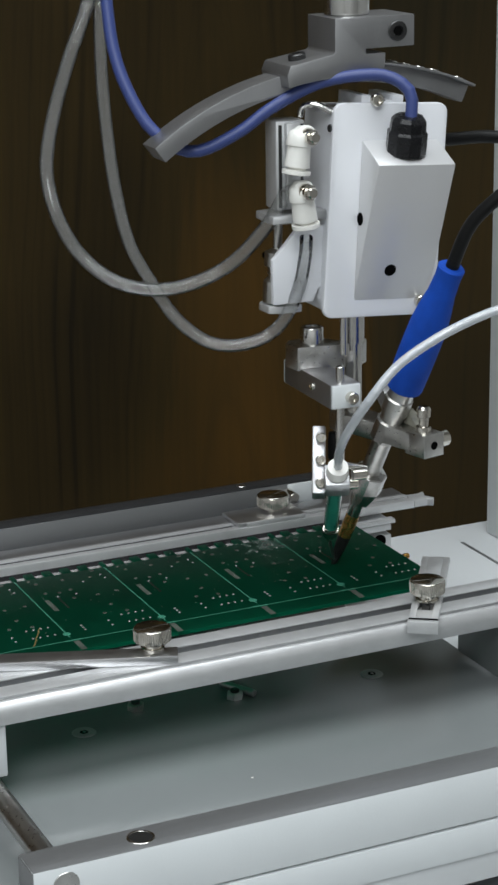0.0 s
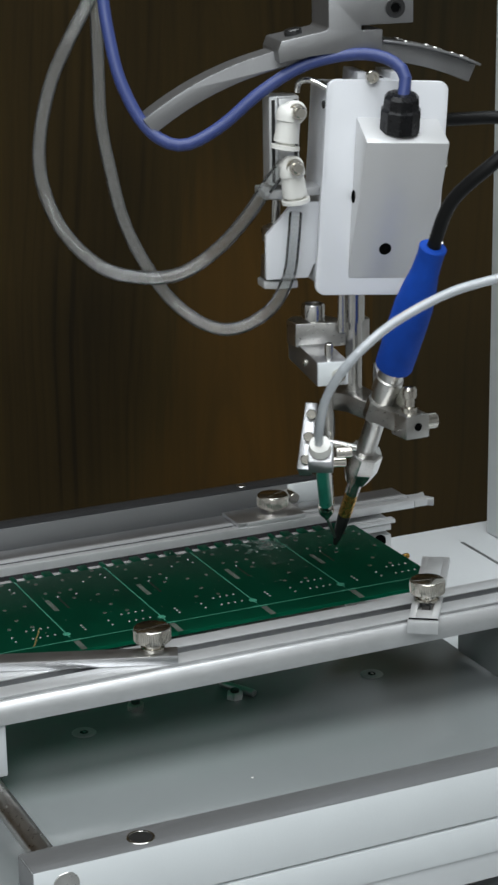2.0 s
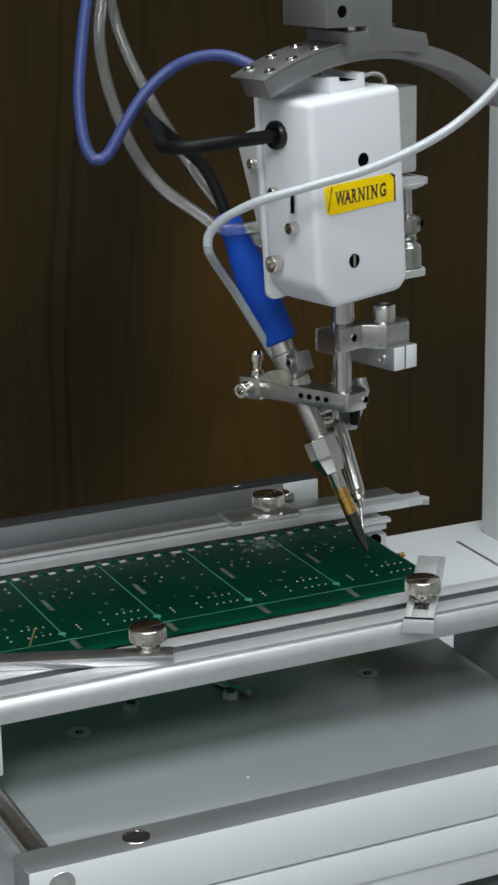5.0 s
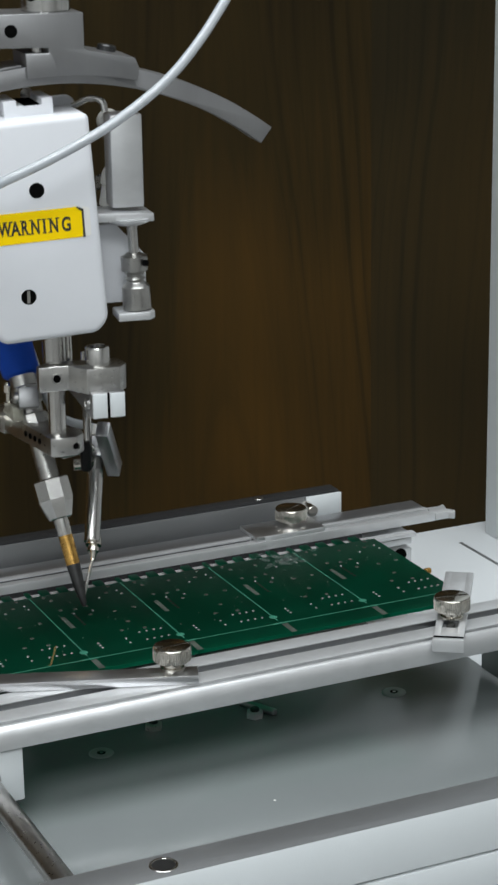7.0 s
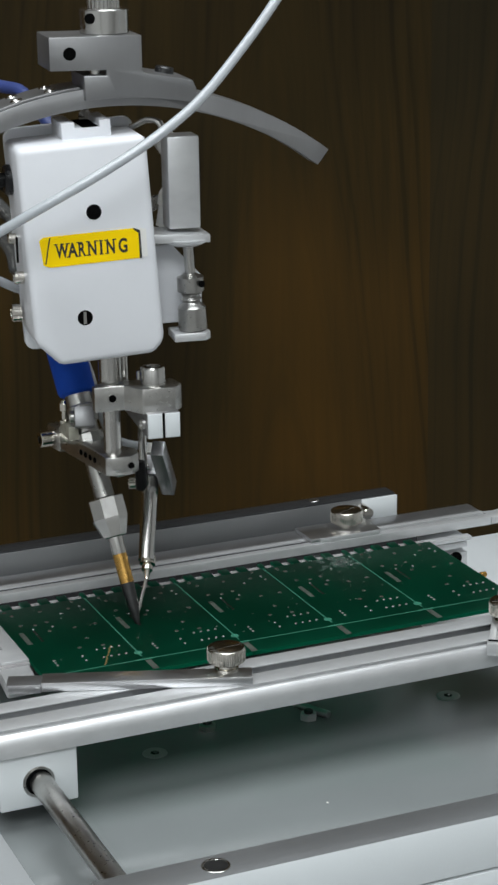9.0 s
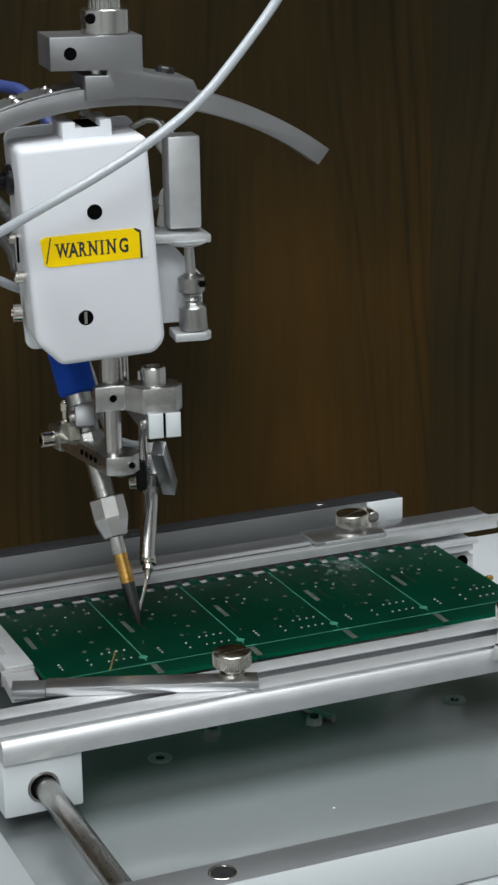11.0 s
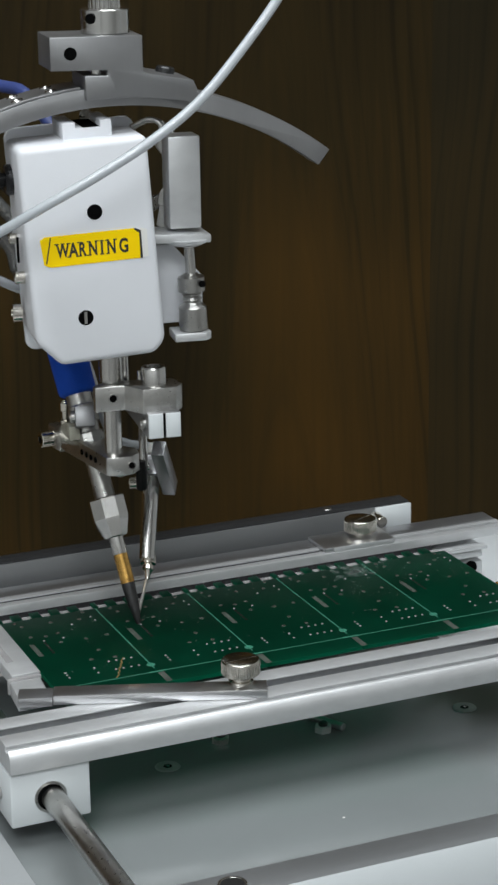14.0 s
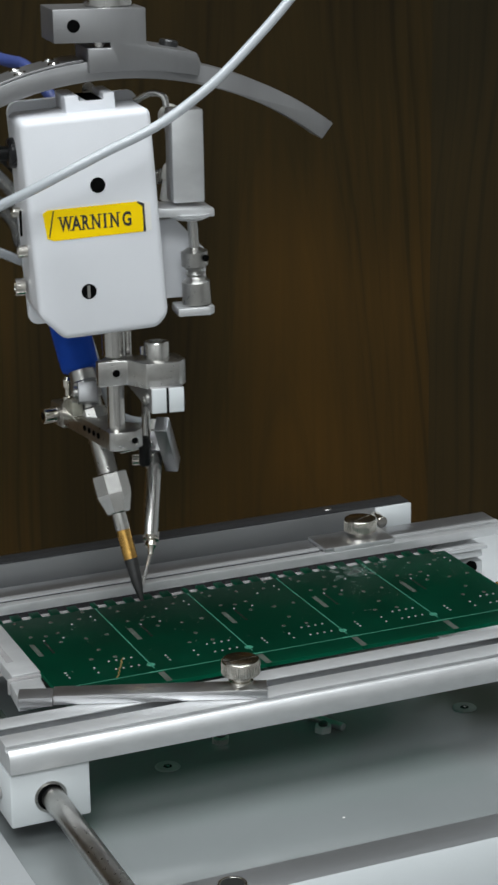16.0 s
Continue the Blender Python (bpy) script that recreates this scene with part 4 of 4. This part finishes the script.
    upper.append((3.5, [(-24, 36, 325), (-34, 35, 308), (-48, 36, 296), (-63, 42, 291), (-78, 49, 293), (-91, 59, 303), (-100, 68, 320), (-101, 75, 337), (-97, 80, 360), (-87, 84, 384), (-81, 85, 398), (-75, 87, 411), (-70, 88, 422)]))
    upper.append((4.2, [(-15, 41, 305), (-26, 43, 296), (-36, 47, 294), (-47, 53, 296), (-59, 61, 303), (-71, 70, 314), (-78, 79, 330), (-79, 86, 351), (-76, 91, 371), (-70, 95, 389), (-66, 98, 403), (-62, 102, 421)]))
    upper.append((6.3, [(-16, 51, 317), (-19, 69, 324), (-24, 90, 335), (-34, 101, 354), (-41, 108, 365), (-48, 115, 377), (-53, 121, 391), (-52, 127, 407), (-50, 131, 422)]))
    upper.append((7, [(-15, 50, 315), (-17, 68, 324), (-21, 88, 335), (-31, 99, 353), (-38, 106, 364), (-44, 113, 376), (-49, 119, 389), (-48, 125, 409), (-46, 129, 425)]))
    upper.append((7.5, [(-16, 49, 309), (-19, 66, 316), (-25, 86, 327), (-35, 97, 347), (-42, 103, 358), (-49, 110, 370), (-53, 117, 388), (-53, 124, 410), (-50, 129, 425)]))
    upper.append((16, [(-16, 50, 320), (-19, 68, 326), (-24, 88, 336), (-35, 99, 355), (-42, 105, 364), (-49, 111, 373), (-55, 118, 388), (-54, 125, 410), (-52, 129, 425)]))
    lower.append((0, [(-27, -2, 299), (-28, 3, 284), (-34, 9, 269), (-47, 13, 263), (-60, 20, 264), (-71, 28, 274), (-78, 36, 288), (-84, 43, 303), (-86, 51, 323), (-86, 58, 343), (-85, 65, 365), (-83, 71, 388), (-80, 77, 410), (-78, 80, 423)]))
    lower.append((2.0, [(-30, 2, 305), (-30, 6, 291), (-35, 12, 277), (-49, 16, 269), (-61, 22, 271), (-72, 31, 281), (-80, 39, 296), (-85, 47, 312), (-87, 54, 330), (-88, 61, 350), (-86, 67, 372), (-84, 73, 394), (-82, 78, 410), (-80, 81, 423)]))
    lower.append((2.6, [(-30, 14, 305), (-32, 14, 289), (-37, 17, 276), (-47, 20, 272), (-59, 27, 277), (-68, 34, 287), (-75, 43, 302), (-80, 51, 320), (-82, 59, 343), (-82, 67, 365), (-81, 74, 387), (-79, 79, 407), (-77, 84, 422)]))
    lower.append((3.0, [(-27, 22, 304), (-28, 21, 288), (-34, 24, 277), (-44, 28, 276), (-54, 35, 284), (-63, 44, 296), (-70, 52, 312), (-74, 60, 330), (-77, 68, 350), (-77, 75, 373), (-76, 81, 393), (-74, 85, 406), (-73, 90, 422)]))
    lower.append((3.5, [(-16, 34, 306), (-17, 34, 291), (-23, 37, 282), (-31, 40, 280), (-38, 46, 288), (-47, 55, 300), (-56, 64, 317), (-62, 73, 336), (-66, 81, 353), (-68, 89, 374), (-68, 94, 392), (-67, 98, 405), (-65, 103, 421)]))
    lower.append((4.2, [(-4, 37, 292), (-7, 38, 281), (-14, 46, 285), (-21, 53, 296), (-29, 60, 306), (-38, 68, 319), (-48, 80, 340), (-56, 90, 359), (-60, 98, 377), (-61, 104, 395), (-61, 108, 409), (-60, 112, 421)]))
    lower.append((6.3, [(-16, 53, 302), (-20, 74, 309), (-23, 97, 325), (-33, 111, 352), (-40, 119, 366), (-46, 127, 380), (-49, 133, 397), (-48, 137, 410), (-47, 141, 422)]))
    lower.append((7, [(-15, 52, 301), (-17, 73, 309), (-20, 96, 325), (-30, 110, 352), (-37, 117, 366), (-43, 125, 379), (-45, 131, 395), (-44, 136, 413), (-43, 139, 424)]))
    lower.append((7.5, [(-16, 51, 295), (-19, 71, 303), (-23, 93, 316), (-35, 107, 346), (-42, 115, 359), (-48, 122, 373), (-50, 129, 391), (-49, 134, 409), (-47, 138, 425)]))
    lower.append((16, [(-15, 52, 305), (-18, 73, 313), (-23, 96, 326), (-34, 110, 354), (-41, 116, 365), (-49, 123, 376), (-52, 129, 391), (-51, 135, 409), (-49, 139, 425)]))
    wire.append((0, [(-30, -38, 229), (-31, -48, 240), (-28, -59, 254), (-17, -60, 266), (-4, -63, 275), (9, -67, 282), (22, -71, 287), (38, -77, 292), (54, -83, 297), (71, -88, 302)]))
    wire.append((2.0, [(-35, -33, 239), (-36, -42, 253), (-32, -53, 268), (-19, -55, 279), (-6, -58, 287), (8, -63, 294), (23, -68, 298), (39, -74, 302), (55, -80, 307), (72, -86, 313)]))
    wire.append((2.3, [(-44, -22, 245), (-46, -33, 259), (-43, -45, 275), (-31, -48, 285), (-16, -52, 292), (1, -58, 299), (26, -67, 305), (42, -73, 309), (58, -79, 314), (74, -85, 319)]))
    wire.append((2.6, [(-52, -13, 244), (-58, -25, 257), (-59, -39, 273), (-48, -40, 285), (-35, -43, 294), (-18, -48, 301), (-2, -54, 306), (27, -66, 312), (43, -72, 315), (59, -78, 320), (76, -84, 325)]))
    wire.append((3.0, [(-58, 0, 246), (-67, -14, 264), (-70, -30, 282), (-62, -31, 293), (-49, -34, 301), (-33, -40, 307), (-12, -47, 312), (29, -63, 321), (44, -69, 324), (61, -75, 330), (78, -80, 337)]))
    wire.append((3.5, [(-56, 13, 245), (-70, -3, 266), (-79, -22, 285), (-73, -21, 298), (-60, -23, 308), (-41, -30, 314), (-21, -38, 318), (3, -48, 322), (32, -58, 330), (49, -63, 338), (66, -68, 350), (80, -70, 362)]))
    wire.append((4.2, [(-44, 28, 256), (-67, 7, 283), (-82, -20, 303), (-77, -19, 313), (-65, -22, 320), (-45, -30, 325), (-25, -38, 329), (-7, -45, 332), (16, -53, 341), (33, -57, 352), (46, -59, 365), (58, -59, 381)]))
    wire.append((6.3, [(12, 41, 236), (5, 46, 265), (-7, 45, 291), (-29, 25, 307), (-45, 13, 315), (-57, -2, 325), (-56, -11, 333), (-43, -20, 340), (-22, -30, 351), (0, -33, 361), (21, -33, 373), (38, -31, 386), (54, -28, 400), (65, -28, 414)]))
    wire.append((7, [(11, 42, 237), (3, 47, 265), (-8, 45, 290), (-30, 25, 305), (-45, 12, 314), (-54, -3, 323), (-53, -13, 331), (-40, -22, 339), (-29, -29, 345), (-11, -34, 353), (11, -37, 364), (31, -37, 377), (46, -34, 390), (60, -29, 405), (69, -29, 418)]))
    wire.append((7.5, [(11, 41, 228), (3, 46, 259), (-11, 44, 284), (-33, 23, 298), (-50, 11, 308), (-61, -4, 317), (-60, -14, 322), (-50, -22, 328), (-39, -28, 335), (-15, -34, 348), (5, -35, 359), (23, -34, 371), (40, -30, 386), (58, -26, 405), (67, -25, 419)]))
    wire.append((16, [(11, 42, 238), (3, 48, 269), (-11, 46, 294), (-32, 26, 308), (-49, 13, 317), (-61, -2, 325), (-60, -12, 330), (-50, -19, 337), (-39, -25, 343), (-15, -32, 355), (6, -34, 364), (26, -33, 376), (43, -30, 389), (61, -27, 405), (70, -27, 417)]))
    return blue, upper, lower, wire


STEP = 4.0


def head_at(t):
    for a, c in zip(HEAD_ROWS, HEAD_ROWS[1:]):
        if a[0] <= t <= c[0]:
            k = (t - a[0]) / (c[0] - a[0])
            return [u + (v - u) * k for u, v in zip(a, c)]
    return HEAD_ROWS[-1]


def chain(start, pts, n):
    """n + 1 nodes, STEP apart, from start through the points and straight on."""
    fine = spline([Vector(start)] + [Vector(p) for p in pts], 10)
    fine.append(fine[-1] + (fine[-1] - fine[-2]).normalized() * 400)
    out, need, at = [fine[0]], STEP, fine[0]
    for p in fine[1:]:
        d = (p - at).length
        while d >= need and len(out) <= n:
            at = at.lerp(p, need / d)
            out.append(at)
            d, need = (p - at).length, STEP
        need -= d
        at = p
    return out[:n + 1]


def hose(name, label, category, start, keys, n, r, material, bore_r=0.0):
    """The pieces of a hose and the nodes of its chain at each key time (carriage space)."""
    th = empty(name, label, category)
    hl = STEP * 0.5 + (0.08 if bore_r else 0.5)
    bm = turn((0, 0, -hl), (0, 0, hl), [(0, r), (2 * hl, r)], 14, None, False)
    if not bore_r:
        turn((0, 0, -hl), (0, 0, hl), [(-0.3, r * 0.7), (0, r)], 14, bm, False)
    first = part("hose_piece", bm, material, th)
    first.data.shade_smooth()
    pieces = [first]
    for i in range(n - 1):
        o = new("hose_piece", first.data)
        o.parent = th
        pieces.append(o)
    nodes = []
    for t, pts in keys:
        x, z, a = head_at(t)[1:]
        s = Matrix.Rotation(radians(a), 3, "Z") @ Vector(start) + Vector((0, AXIS_Y, 160 + z))
        nodes.append((t, chain(s, pts, n)))
    return pieces, nodes, start


def hose_rows(pieces, nodes, start):
    times = [0, 1.3] + [1.3 + 0.15 * i for i in range(1, 42)] + [7.7, 15.6, 15.7, 15.8, 15.9, 16.0]
    keys = [(1.3, nodes[0][1])] + nodes[1:-1] + [(15.6, nodes[-2][1]), nodes[-1]]
    rows = [[] for p in pieces]
    for t in times:
        i = 0
        while i < len(keys) - 2 and t > keys[i + 1][0]:
            i += 1
        (ta, pa), (tb, pb) = keys[i], keys[i + 1]
        k = min(1, max(0, (t - ta) / (tb - ta)))
        p = [a.lerp(c, k) for a, c in zip(pa, pb)]
        x, z, a = head_at(t)[1:]
        s = Matrix.Rotation(radians(a), 3, "Z") @ Vector(start) + Vector((0, AXIS_Y, 160 + z))
        off = s - p[0]
        p = [q + off * math.exp(-j / 7) + Vector((x - 0.8 * (1 - math.exp(-j / 7)), 0, 0)) for j, q in enumerate(p)]
        for j, row in enumerate(rows):
            d = p[j + 1] - p[j]
            row.append((t, Matrix.Translation((p[j] + p[j + 1]) * 0.5 * MM) @ d.to_track_quat("Z", "Y").to_matrix().to_4x4()))
    for o, row in zip(pieces, rows):
        walk(o, row)


TABLE = sliding_table()
BOARD = circuit_board()
HEAD = soldering_head()
BLUE_KEYS, UPPER_KEYS, LOWER_KEYS, WIRE_KEYS = hose_keys()
HOSES = [hose("blue_cable", "blue sheathed control cable bent over the head", "cable", (-11.5, 26, 194), BLUE_KEYS, 52, 2.45, BLUE_CABLE),
         hose("air_hose", "clear plastic air hose in a wide loop", "hose", (34, 14, 168.5), UPPER_KEYS, 66, 2.9, CLEAR, 2.0),
         hose("air_hose", "clear plastic air hose in a wide loop", "hose", (29, 13.7, 149), LOWER_KEYS, 66, 2.7, CLEAR, 2.0),
         hose("wire_feed_tube", "translucent white wire feed tube", "tube", (27.2, 36, 59.2), WIRE_KEYS, 82, 1.85, PTFE)]

def motions():
    for ob in (TABLE, BOARD):
        walk(ob, [(t, pose(0, y * MM, 0)) for t, y in TABLE_ROWS])
    walk(HEAD, [(t, pose(x * MM, AXIS_Y * MM, (160 + z) * MM, 0, 0, r)) for t, x, z, r in HEAD_ROWS])
    for h in HOSES:
        hose_rows(*h)


motions()
